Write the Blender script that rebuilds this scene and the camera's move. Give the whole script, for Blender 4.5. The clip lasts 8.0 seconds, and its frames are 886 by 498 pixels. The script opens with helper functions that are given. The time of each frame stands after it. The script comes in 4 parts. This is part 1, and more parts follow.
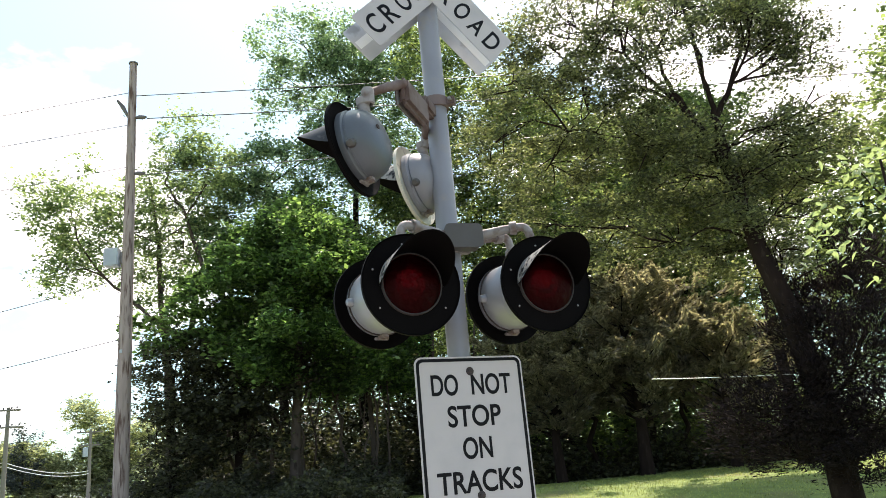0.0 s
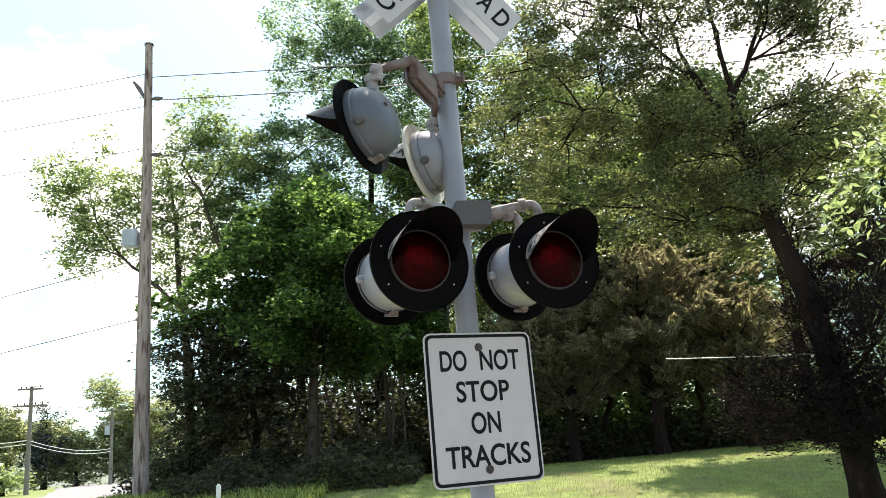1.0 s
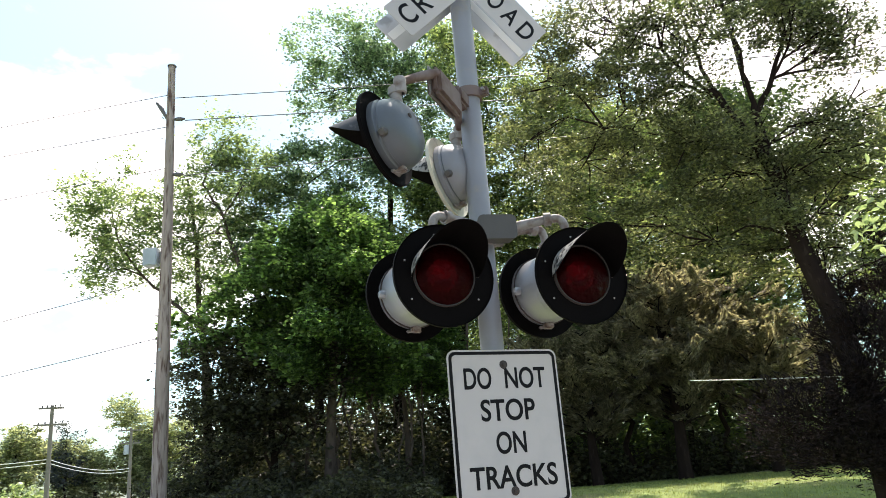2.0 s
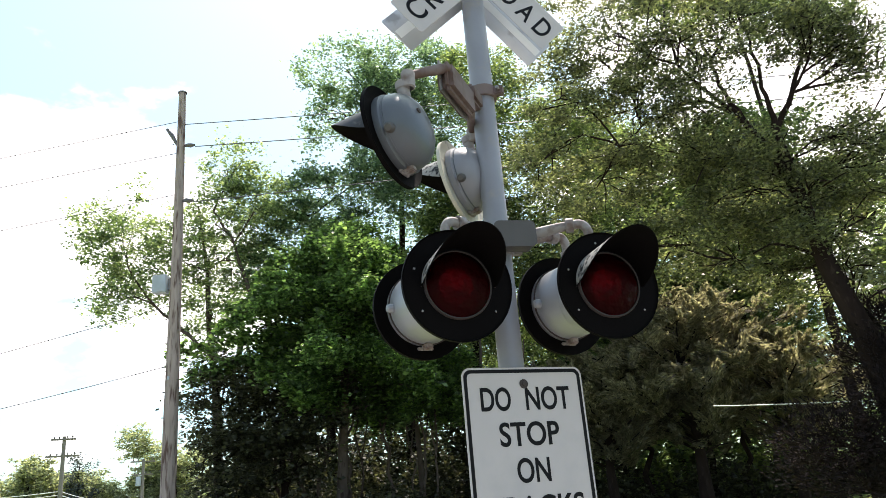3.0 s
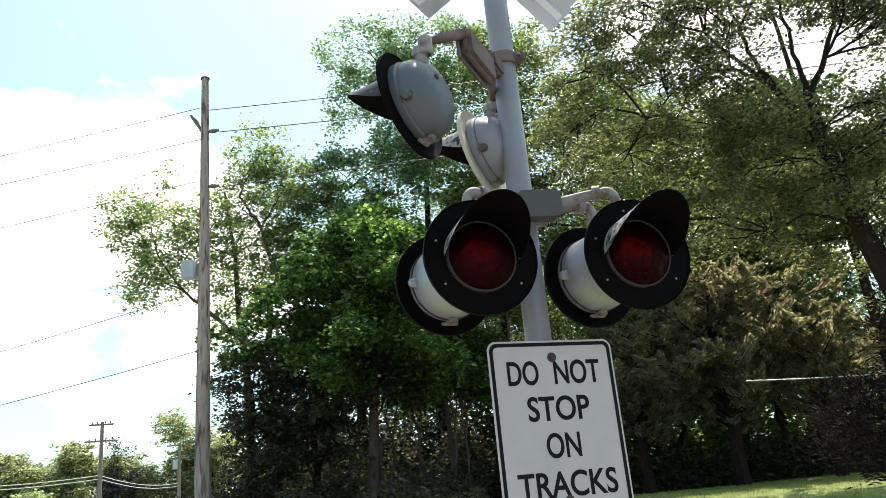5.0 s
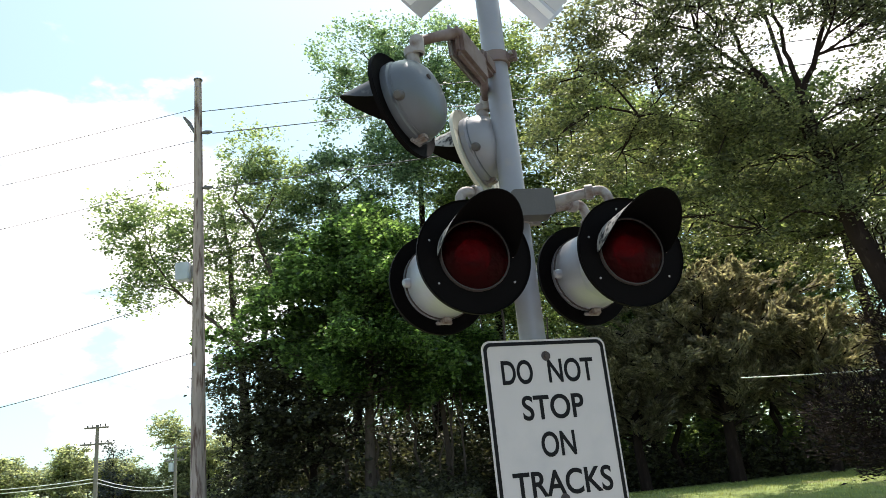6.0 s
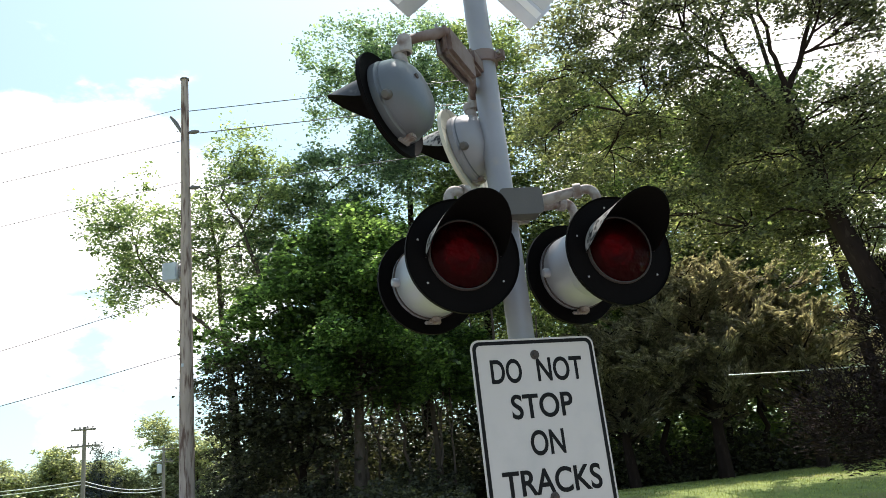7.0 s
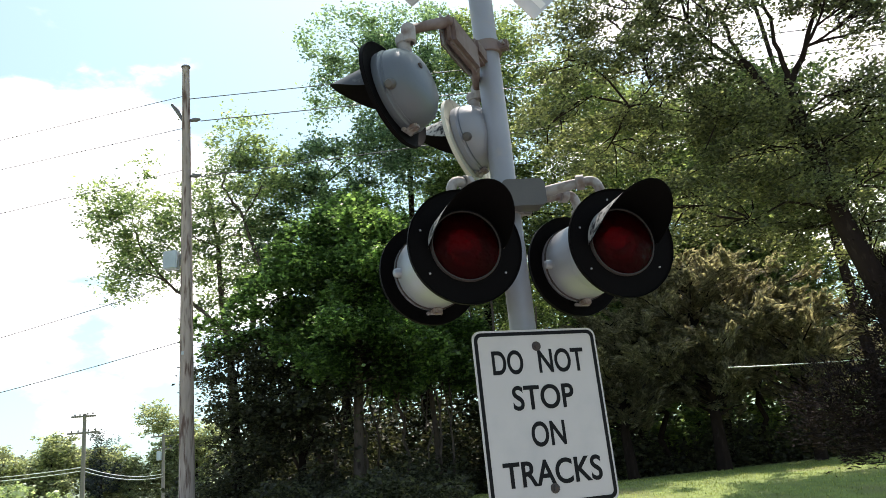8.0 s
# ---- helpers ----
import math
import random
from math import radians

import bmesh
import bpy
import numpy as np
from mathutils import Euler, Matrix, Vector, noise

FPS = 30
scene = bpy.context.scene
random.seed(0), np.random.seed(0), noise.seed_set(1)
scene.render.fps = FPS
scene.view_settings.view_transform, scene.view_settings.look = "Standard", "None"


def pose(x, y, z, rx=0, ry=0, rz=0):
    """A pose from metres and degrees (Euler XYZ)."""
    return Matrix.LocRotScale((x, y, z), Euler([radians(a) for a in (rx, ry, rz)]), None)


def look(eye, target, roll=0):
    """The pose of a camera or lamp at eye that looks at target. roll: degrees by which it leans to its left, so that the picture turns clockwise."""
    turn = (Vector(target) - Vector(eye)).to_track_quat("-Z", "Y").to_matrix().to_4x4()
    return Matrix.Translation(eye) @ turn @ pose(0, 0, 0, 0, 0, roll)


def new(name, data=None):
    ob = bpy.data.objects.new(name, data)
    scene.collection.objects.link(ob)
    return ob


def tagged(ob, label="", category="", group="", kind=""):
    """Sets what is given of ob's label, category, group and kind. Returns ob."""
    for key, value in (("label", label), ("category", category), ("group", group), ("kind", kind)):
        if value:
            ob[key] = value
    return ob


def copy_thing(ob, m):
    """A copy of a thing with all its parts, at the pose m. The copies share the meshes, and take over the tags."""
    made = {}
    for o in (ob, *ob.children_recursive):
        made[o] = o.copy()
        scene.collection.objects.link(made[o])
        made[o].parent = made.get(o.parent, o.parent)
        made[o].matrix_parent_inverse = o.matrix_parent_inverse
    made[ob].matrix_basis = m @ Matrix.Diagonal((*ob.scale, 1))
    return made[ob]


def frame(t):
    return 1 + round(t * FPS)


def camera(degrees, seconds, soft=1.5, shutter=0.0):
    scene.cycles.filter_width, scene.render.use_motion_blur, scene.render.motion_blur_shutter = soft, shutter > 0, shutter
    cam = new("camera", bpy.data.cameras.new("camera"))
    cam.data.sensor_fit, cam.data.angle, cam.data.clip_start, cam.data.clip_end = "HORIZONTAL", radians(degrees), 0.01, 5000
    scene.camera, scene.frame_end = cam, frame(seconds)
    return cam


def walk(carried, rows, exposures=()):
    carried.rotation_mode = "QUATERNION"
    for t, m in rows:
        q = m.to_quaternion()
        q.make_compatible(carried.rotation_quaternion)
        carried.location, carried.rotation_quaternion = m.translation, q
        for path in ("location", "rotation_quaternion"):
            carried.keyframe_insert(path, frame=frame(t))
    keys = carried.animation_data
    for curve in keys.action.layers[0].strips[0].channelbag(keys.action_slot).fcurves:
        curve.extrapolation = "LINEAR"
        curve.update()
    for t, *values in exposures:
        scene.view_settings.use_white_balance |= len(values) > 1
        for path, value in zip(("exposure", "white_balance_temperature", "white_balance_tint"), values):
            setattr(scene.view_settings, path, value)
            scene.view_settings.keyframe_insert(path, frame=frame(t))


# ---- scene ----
cam = camera(60.0, 8.0, soft=0.8)
PATH = [
    (0, (-0.086, -4.04, 1.788), (-0.061, -2.121, 2.351), -5.2),
    (0.5, (-0.079, -4.082, 1.767), (-0.104, -2.159, 2.319), -4.1),
    (1, (-0.048, -4.056, 1.759), (-0.07, -2.125, 2.278), -4.9),
    (1.2, (-0.063, -4.047, 1.765), (-0.123, -2.113, 2.271), -4.5),
    (2.3, (-0.097, -3.872, 1.748), (-0.163, -1.965, 2.344), -4.5),
    (2.5, (-0.119, -3.781, 1.758), (-0.191, -1.875, 2.36), -4.9),
    (3, (-0.104, -3.637, 1.758), (-0.194, -1.747, 2.405), -4.7),
    (3.5, (-0.089, -3.554, 1.758), (-0.168, -1.653, 2.375), -4.5),
    (4, (-0.095, -3.513, 1.756), (-0.181, -1.605, 2.351), -4.9),
    (4.5, (-0.1, -3.514, 1.754), (-0.225, -1.606, 2.343), -4.9),
    (5, (-0.096, -3.529, 1.747), (-0.26, -1.631, 2.354), -5.3),
    (6.5, (-0.089, -3.529, 1.745), (-0.226, -1.627, 2.348), -6.3),
    (7, (-0.089, -3.527, 1.747), (-0.211, -1.624, 2.347), -6.4),
    (7.5, (-0.093, -3.518, 1.751), (-0.196, -1.614, 2.353), -5.8),
    (8, (-0.098, -3.523, 1.752), (-0.224, -1.612, 2.328), -5.9),
]
walk(cam, [(t, look(a, b, r)) for t, a, b, r in PATH],
     exposures=[(0, 0.92, 6900, 20), (1.2, 0.92, 6900, 20), (2.5, 0.92, 6850, 19), (3.5, 0.78, 6800, 18), (4.5, 0.76, 6750, 17), (8, 0.71, 6750, 17)])

# ---- world, sun ----
CUMULUS = (-0.494, 0.813, 0.307)
CLOUD_BANK = (0.40, 0.79, 0.46)
SUN = Vector((0.10, 0.44, 0.89)).normalized()
world = bpy.data.worlds.new("sky")
scene.world = world
world.use_nodes = True
wn, wl = world.node_tree.nodes, world.node_tree.links
wn.clear()
w_out, w_bg = wn.new("ShaderNodeOutputWorld"), wn.new("ShaderNodeBackground")
w_bg.inputs["Strength"].default_value = 0.125
sky = wn.new("ShaderNodeTexSky")
sky.sky_type, sky.sun_disc = "NISHITA", False
sky.sun_elevation, sky.sun_rotation = math.asin(SUN.z), math.atan2(SUN.x, SUN.y)
sky.air_density, sky.dust_density, sky.ozone_density = 1.0, 2.0, 0.3
coord, stretch = wn.new("ShaderNodeTexCoord"), wn.new("ShaderNodeMapping")
stretch.inputs["Scale"].default_value = (1.0, 1.0, 1.9)
stretch.inputs["Location"].default_value = (0.35, 0.1, 0.0)
puffs = wn.new("ShaderNodeTexNoise")
puffs.inputs["Scale"].default_value, puffs.inputs["Detail"].default_value = 4.5, 7.0
puffs.inputs["Roughness"].default_value = 0.55
cumulus = wn.new("ShaderNodeVectorMath")          # one large cumulus low over the road
cumulus.operation = "DISTANCE"
cumulus.inputs[1].default_value = CUMULUS
near_cumulus = wn.new("ShaderNodeMapRange")
near_cumulus.inputs["From Min"].default_value, near_cumulus.inputs["From Max"].default_value = 0.12, 0.33
near_cumulus.inputs["To Min"].default_value, near_cumulus.inputs["To Max"].default_value = 0.32, 0.0
bank = wn.new("ShaderNodeVectorMath")             # a bank of white cloud behind the leaning tree
bank.operation = "DISTANCE"
bank.inputs[1].default_value = CLOUD_BANK
near_bank = wn.new("ShaderNodeMapRange")
near_bank.inputs["From Min"].default_value, near_bank.inputs["From Max"].default_value = 0.18, 0.40
near_bank.inputs["To Min"].default_value, near_bank.inputs["To Max"].default_value = 0.37, 0.0
wl.new(coord.outputs["Generated"], bank.inputs[0])
wl.new(bank.outputs["Value"], near_bank.inputs["Value"])
both = wn.new("ShaderNodeMath")
wl.new(near_cumulus.outputs["Result"], both.inputs[0])
wl.new(near_bank.outputs["Result"], both.inputs[1])
total = wn.new("ShaderNodeMath")
mask = wn.new("ShaderNodeMapRange")
mask.interpolation_type = "SMOOTHSTEP"
mask.inputs["From Min"].default_value, mask.inputs["From Max"].default_value = 0.68, 0.82
mask.inputs["To Min"].default_value = 0.12          # thin high haze
w_mix = wn.new("ShaderNodeMix")
w_mix.data_type = "RGBA"
w_mix.inputs["B"].default_value = (11.0, 11.0, 11.1, 1)
wl.new(coord.outputs["Generated"], stretch.inputs["Vector"])
wl.new(stretch.outputs["Vector"], puffs.inputs["Vector"])
wl.new(coord.outputs["Generated"], cumulus.inputs[0])
wl.new(cumulus.outputs["Value"], near_cumulus.inputs["Value"])
wl.new(puffs.outputs["Fac"], total.inputs[0])
wl.new(both.outputs["Value"], total.inputs[1])
wl.new(total.outputs["Value"], mask.inputs["Value"])
wl.new(mask.outputs["Result"], w_mix.inputs["Factor"])
air = wn.new("ShaderNodeMix")                      # humid summer air: a paler, greener blue
air.data_type, air.blend_type = "RGBA", "MULTIPLY"
air.inputs["Factor"].default_value = 1.0
air.inputs["B"].default_value = (0.76, 1.12, 1.08, 1)
wl.new(sky.outputs["Color"], air.inputs["A"])
wl.new(air.outputs["Result"], w_mix.inputs["A"])
wl.new(w_mix.outputs["Result"], w_bg.inputs["Color"])
wl.new(w_bg.outputs["Background"], w_out.inputs["Surface"])

sun_lamp = new("sun", bpy.data.lights.new("sun", "SUN"))
sun_lamp.data.energy, sun_lamp.data.angle, sun_lamp.data.color = 4.2, radians(0.55), (1.0, 0.95, 0.87)
sun_lamp.matrix_world = look(SUN * 60, (0, 0, 0))


# ---- materials ----
def paint(name, base, rough=0.5, metal=0.0, spots=None, spot_scale=14.0, spot_at=(0.58, 0.66), grain=60.0, bump=0.15, vary=0.12, gloss=0.5, size=(1, 1, 1)):
    """A surface with colour that wanders a little, fine relief and, where spots is given, patches of wear."""
    m = bpy.data.materials.new(name)
    m.use_nodes = True
    n, l = m.node_tree.nodes, m.node_tree.links
    p = n["Principled BSDF"]
    p.inputs["Roughness"].default_value, p.inputs["Metallic"].default_value = rough, metal
    p.inputs["Specular IOR Level"].default_value = gloss
    c, mp = n.new("ShaderNodeTexCoord"), n.new("ShaderNodeMapping")
    mp.inputs["Scale"].default_value = size
    l.new(c.outputs["Object"], mp.inputs["Vector"])

    def wander(scale, detail):
        t = n.new("ShaderNodeTexNoise")
        t.inputs["Scale"].default_value, t.inputs["Detail"].default_value = scale, detail
        l.new(mp.outputs["Vector"], t.inputs["Vector"])
        return t

    wide, fine = wander(3.5, 4), wander(grain, 3)
    ramp = n.new("ShaderNodeValToRGB")
    lo, hi = [b * (1 - vary) for b in base], [min(1.0, b * (1 + vary)) for b in base]
    ramp.color_ramp.elements[0].position, ramp.color_ramp.elements[1].position = 0.3, 0.7
    ramp.color_ramp.elements[0].color, ramp.color_ramp.elements[1].color = (*lo, 1), (*hi, 1)
    l.new(wide.outputs["Fac"], ramp.inputs["Fac"])
    colour = ramp.outputs["Color"]
    if spots:
        where, mix, patch = n.new("ShaderNodeMapRange"), n.new("ShaderNodeMix"), wander(spot_scale, 5)
        mix.data_type = "RGBA"
        where.inputs["From Min"].default_value, where.inputs["From Max"].default_value = spot_at
        l.new(patch.outputs["Fac"], where.inputs["Value"])
        l.new(where.outputs["Result"], mix.inputs["Factor"])
        l.new(colour, mix.inputs["A"])
        mix.inputs["B"].default_value = (*spots, 1)
        colour = mix.outputs["Result"]
    l.new(colour, p.inputs["Base Color"])
    b = n.new("ShaderNodeBump")
    b.inputs["Strength"].default_value, b.inputs["Distance"].default_value = bump, 0.004
    l.new(fine.outputs["Fac"], b.inputs["Height"])
    l.new(b.outputs["Normal"], p.inputs["Normal"])
    return m


def foliage(name, a, b, through_light=0.55, rough=0.28):
    """Leaves: two greens that change from leaf to leaf, some light passing through."""
    m = bpy.data.materials.new(name)
    m.use_nodes = True
    n, l = m.node_tree.nodes, m.node_tree.links
    p, out = n["Principled BSDF"], n["Material Output"]
    p.inputs["Roughness"].default_value = rough
    p.inputs["Specular IOR Level"].default_value = 0.5 if rough < 0.5 else 0.2
    g, ramp = n.new("ShaderNodeNewGeometry"), n.new("ShaderNodeValToRGB")
    a, b = (a[0] * 1.08, a[1], a[2] * 1.35), (b[0] * 1.08, b[1], b[2] * 1.35)
    old, mid = [v * 0.62 for v in a], [u * 0.7 + v * 0.3 for u, v in zip(a, b)]
    ramp.color_ramp.elements[0].color, ramp.color_ramp.elements[1].color = (*old, 1), (*[v * 1.28 for v in b], 1)
    ramp.color_ramp.elements.new(0.58).color = (*mid, 1)
    l.new(g.outputs["Random Per Island"], ramp.inputs["Fac"])
    l.new(ramp.outputs["Color"], p.inputs["Base Color"])
    tr, mix, tint = n.new("ShaderNodeBsdfTranslucent"), n.new("ShaderNodeMixShader"), n.new("ShaderNodeMix")
    tint.data_type, tint.blend_type = "RGBA", "MULTIPLY"
    tint.inputs["Factor"].default_value = 1.0
    tint.inputs["B"].default_value = (2.25, 2.3, 1.3, 1)
    l.new(ramp.outputs["Color"], tint.inputs["A"])
    l.new(tint.outputs["Result"], tr.inputs["Color"])
    mix.inputs["Fac"].default_value = through_light
    l.new(p.outputs["BSDF"], mix.inputs[1])
    l.new(tr.outputs["BSDF"], mix.inputs[2])
    l.new(mix.outputs["Shader"], out.inputs["Surface"])
    return m


def red_glass():
    m = bpy.data.materials.new("red_glass")
    m.use_nodes = True
    n, l = m.node_tree.nodes, m.node_tree.links
    p = n["Principled BSDF"]
    p.inputs["Base Color"].default_value = (0.075, 0.0008, 0.002, 1)
    p.inputs["Roughness"].default_value = 0.34
    p.inputs["Transmission Weight"].default_value = 0.85
    p.inputs["IOR"].default_value = 1.12
    v, c, b = n.new("ShaderNodeTexNoise"), n.new("ShaderNodeTexCoord"), n.new("ShaderNodeBump")
    v.inputs["Scale"].default_value = 22
    l.new(c.outputs["Object"], v.inputs["Vector"])
    l.new(v.outputs["Fac"], b.inputs["Height"])
    b.inputs["Strength"].default_value, b.inputs["Distance"].default_value = 0.9, 0.02
    l.new(b.outputs["Normal"], p.inputs["Normal"])
    return m


GALV = paint("aluminium_paint", (0.25, 0.25, 0.268), 0.5, 0.2, spots=(0.30, 0.27, 0.24), spot_scale=9, spot_at=(0.62, 0.8), vary=0.1)
SILVER = paint("silver_paint", (0.31, 0.32, 0.34), 0.40, 0.35, spots=(0.28, 0.28, 0.29), spot_scale=7, spot_at=(0.6, 0.8), vary=0.08)
CASTING = paint("weathered_casting", (0.29, 0.265, 0.25), 0.65, 0.1, spots=(0.14, 0.09, 0.07), spot_scale=13, spot_at=(0.48, 0.66))
RUSTY = paint("rusty_casting", (0.175, 0.13, 0.12), 0.75, 0.05, spots=(0.10, 0.058, 0.045), spot_scale=8, spot_at=(0.4, 0.6))
BLACK = paint("black_enamel", (0.0038, 0.0032, 0.0032), 0.65, 0.0, spots=(0.03, 0.03, 0.032), spot_scale=22, spot_at=(0.72, 0.8), vary=0.2, gloss=0.035)
PEELED = paint("peeling_black_enamel", (0.016, 0.016, 0.018), 0.6, 0.0, spots=(0.30, 0.29, 0.27), spot_scale=38, spot_at=(0.38, 0.52), vary=0.2, gloss=0.2)
# dark grey of the dome knobs; on the junction box, shade in the colour
DARK_ZINC = paint("dark_shaded_zinc", (0.085, 0.077, 0.071), 0.55, 0.2)
CREAM = paint("cream_enamel", (0.52, 0.49, 0.40), 0.6, 0.0, spots=(0.30, 0.28, 0.24), spot_scale=12)
RING = paint("lens_gasket", (0.05, 0.042, 0.040), 0.6, gloss=0.2)
# the housings' silver, darkened for shade on the near dome; also the seams
SHADED_SILVER = paint("shaded_silver_paint", (0.098, 0.110, 0.125), 0.40, 0.25, spots=(0.10, 0.10, 0.105), spot_scale=6, spot_at=(0.5, 0.8), vary=0.1)
# black visor enamel raised to grey, with sky light in the base colour
GREYHOOD = paint("skylit_black_enamel", (0.035, 0.037, 0.042), 0.55, 0.0, spots=(0.09, 0.09, 0.09), spot_scale=20, vary=0.2, gloss=0.3)
LENS_DIMMER = paint("lens_edge_dimmer", (0.022, 0.02, 0.02), 0.7, 0.0, gloss=0.1)
MIRROR = paint("reflector", (0.85, 0.85, 0.85), 0.3, 1.0, bump=0.0, vary=0.02)
GLASS = red_glass()
SHEET = paint("white_sign_sheeting", (0.495, 0.46, 0.445), 0.35, 0.0, spots=(0.43, 0.41, 0.405), spot_scale=5, spot_at=(0.5, 0.75), vary=0.03, bump=0.03)
INK = paint("black_sign_ink", (0.005, 0.005, 0.006), 0.5, vary=0.1, bump=0.02, gloss=0.15)
ALU = paint("bare_sign_back", (0.50, 0.50, 0.51), 0.42, 0.6, spots=(0.36, 0.35, 0.34), spot_scale=6)
STRIP = paint("white_reflective_strip", (0.74, 0.74, 0.74), 0.4, vary=0.05)
STEEL = paint("bolt_steel", (0.30, 0.28, 0.27), 0.5, 0.7, spots=(0.2, 0.1, 0.06), spot_scale=60)
OLDBOLT = paint("rusted_bolt", (0.055, 0.045, 0.042), 0.7, 0.3, spots=(0.10, 0.05, 0.03), spot_scale=90)
POLEWOOD = paint("weathered_pole_wood", (0.36, 0.285, 0.265), 0.85, 0.0, spots=(0.11, 0.062, 0.052), spot_scale=5, spot_at=(0.50, 0.64), grain=30, bump=0.6, vary=0.22, size=(3, 3, 0.35))
FARWOOD = paint("grey_pole_wood", (0.20, 0.18, 0.16), 0.9)
WIRE = paint("cable_sheath", (0.09, 0.09, 0.10), 0.5)
BRIGHTWIRE = paint("bright_cable", (0.75, 0.75, 0.74), 0.3, 0.6)
PORCELAIN = paint("insulator_glaze", (0.12, 0.11, 0.12), 0.25)
BOXGREY = paint("grey_cabinet_paint", (0.42, 0.46, 0.52), 0.4)
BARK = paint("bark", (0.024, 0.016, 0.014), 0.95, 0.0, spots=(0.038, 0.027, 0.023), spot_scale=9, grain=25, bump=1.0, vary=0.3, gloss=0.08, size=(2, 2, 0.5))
PALEBARK = paint("pale_bark", (0.10, 0.076, 0.066), 0.9, 0.0, spots=(0.05, 0.036, 0.03), spot_scale=6, grain=25, bump=0.8, vary=0.25, gloss=0.1, size=(2, 2, 0.5))
ASPHALT = paint("sunbleached_asphalt", (0.27, 0.262, 0.255), 0.9, grain=90, bump=0.4)
# surface of the added apron that bounces neutral light at the signal
BOUNCE_GREY = paint("bounce_grey_ballast", (0.26, 0.24, 0.225), 0.92, spots=(0.15, 0.135, 0.125), spot_scale=1.6, spot_at=(0.48, 0.66), grain=45, bump=0.8, vary=0.2)
WHITEPOST = paint("white_plastic", (0.75, 0.75, 0.74), 0.5)

ELM = foliage("elm_leaves", (0.090, 0.140, 0.065), (0.21, 0.27, 0.12), 0.6)
ASH = foliage("ash_leaves", (0.062, 0.115, 0.068), (0.16, 0.235, 0.125), 0.6)
MAPLE = foliage("maple_leaves", (0.045, 0.088, 0.030), (0.15, 0.25, 0.070), 0.55)
# holly's own dark green; elsewhere it stands for the woods' shade
DARKLEAF = foliage("holly_and_shaded_leaves", (0.036, 0.040, 0.023), (0.078, 0.090, 0.042), 0.35, 0.5)
LOCUST = foliage("locust_leaves", (0.055, 0.070, 0.035), (0.185, 0.215, 0.090), 0.5, 0.28)
CEDAR = foliage("cedar_sprays", (0.15, 0.148, 0.095), (0.245, 0.24, 0.15), 0.5, 0.6)
# needle colour lowered to carry the deep shade under the leaning tree
JUNIPER = foliage("shaded_juniper_needles", (0.014, 0.010, 0.009), (0.028, 0.021, 0.016), 0.1, 0.9)
WOODS = foliage("woods_leaves", (0.060, 0.095, 0.038), (0.19, 0.25, 0.085), 0.55)
# leaf colour paled to include the haze over the distance
FARLEAF = foliage("hazed_far_leaves", (0.16, 0.195, 0.11), (0.28, 0.315, 0.18), 0.6, 0.7)
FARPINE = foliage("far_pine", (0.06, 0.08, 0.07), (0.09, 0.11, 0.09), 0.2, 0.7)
PALELEAF = foliage("young_leaves", (0.18, 0.255, 0.105), (0.31, 0.375, 0.195), 0.42, 0.4)
GRASS = foliage("grass_blades", (0.16, 0.22, 0.05), (0.29, 0.33, 0.10), 0.35, 0.6)


def turf():
    m = paint("turf", (0.19, 0.245, 0.065), 0.95, 0.0, spots=(0.20, 0.19, 0.085), spot_scale=0.7, spot_at=(0.5, 0.7), grain=25, bump=0.9, vary=0.3)
    return m


TURF = turf()


# ---- mesh helpers ----
def part(name, bm, material, parent=None, label="", smooth=True):
    """Links a bmesh, or a ready mesh, as one object under parent."""
    if isinstance(bm, bmesh.types.BMesh):
        me = bpy.data.meshes.new(name)
        bm.normal_update()
        bm.to_mesh(me)
        bm.free()
    else:
        me = bm
    if material:
        me.materials.append(material)
    if smooth:
        me.shade_smooth()
        me.set_sharp_from_angle(angle=radians(38))
    ob = new(name, me)
    if parent:
        ob.parent = parent
    if label:
        ob["label"] = label
    return ob


def thing(name, m, label, category, group="", kind=""):
    ob = new(name)
    ob.empty_display_size = 0.1
    ob.matrix_world = m
    return tagged(ob, label, category, group, kind)


def lathe(profile, seg=48, m=None, close=False):
    """Turns (radius, height) round z; m moves the result."""
    bm = bmesh.new()
    rings = []
    for r, z in profile:
        if r < 1e-5:
            rings.append([bm.verts.new((0, 0, z))])
        else:
            rings.append([bm.verts.new((r * math.cos(2 * math.pi * i / seg), r * math.sin(2 * math.pi * i / seg), z)) for i in range(seg)])
    pairs = list(zip(rings, rings[1:]))
    if close:
        pairs.append((rings[-1], rings[0]))
    for a, b in pairs:
        for i in range(seg):
            j = (i + 1) % seg
            f = [a[i % len(a)], a[j % len(a)], b[j % len(b)], b[i % len(b)]]
            f = list(dict.fromkeys(f))
            if len(f) > 2:
                bm.faces.new(f)
    bmesh.ops.recalc_face_normals(bm, faces=bm.faces)
    if m:
        bm.transform(m)
    return bm


def block(sx, sy, sz, m=None, bevel=0.006, seg=2):
    bm = bmesh.new()
    bmesh.ops.create_cube(bm, size=1.0)
    bm.transform(Matrix.Diagonal((sx, sy, sz, 1)))
    if bevel:
        bmesh.ops.bevel(bm, geom=bm.edges[:], offset=bevel, segments=seg, affect="EDGES")
    if m:
        bm.transform(m)
    return bm


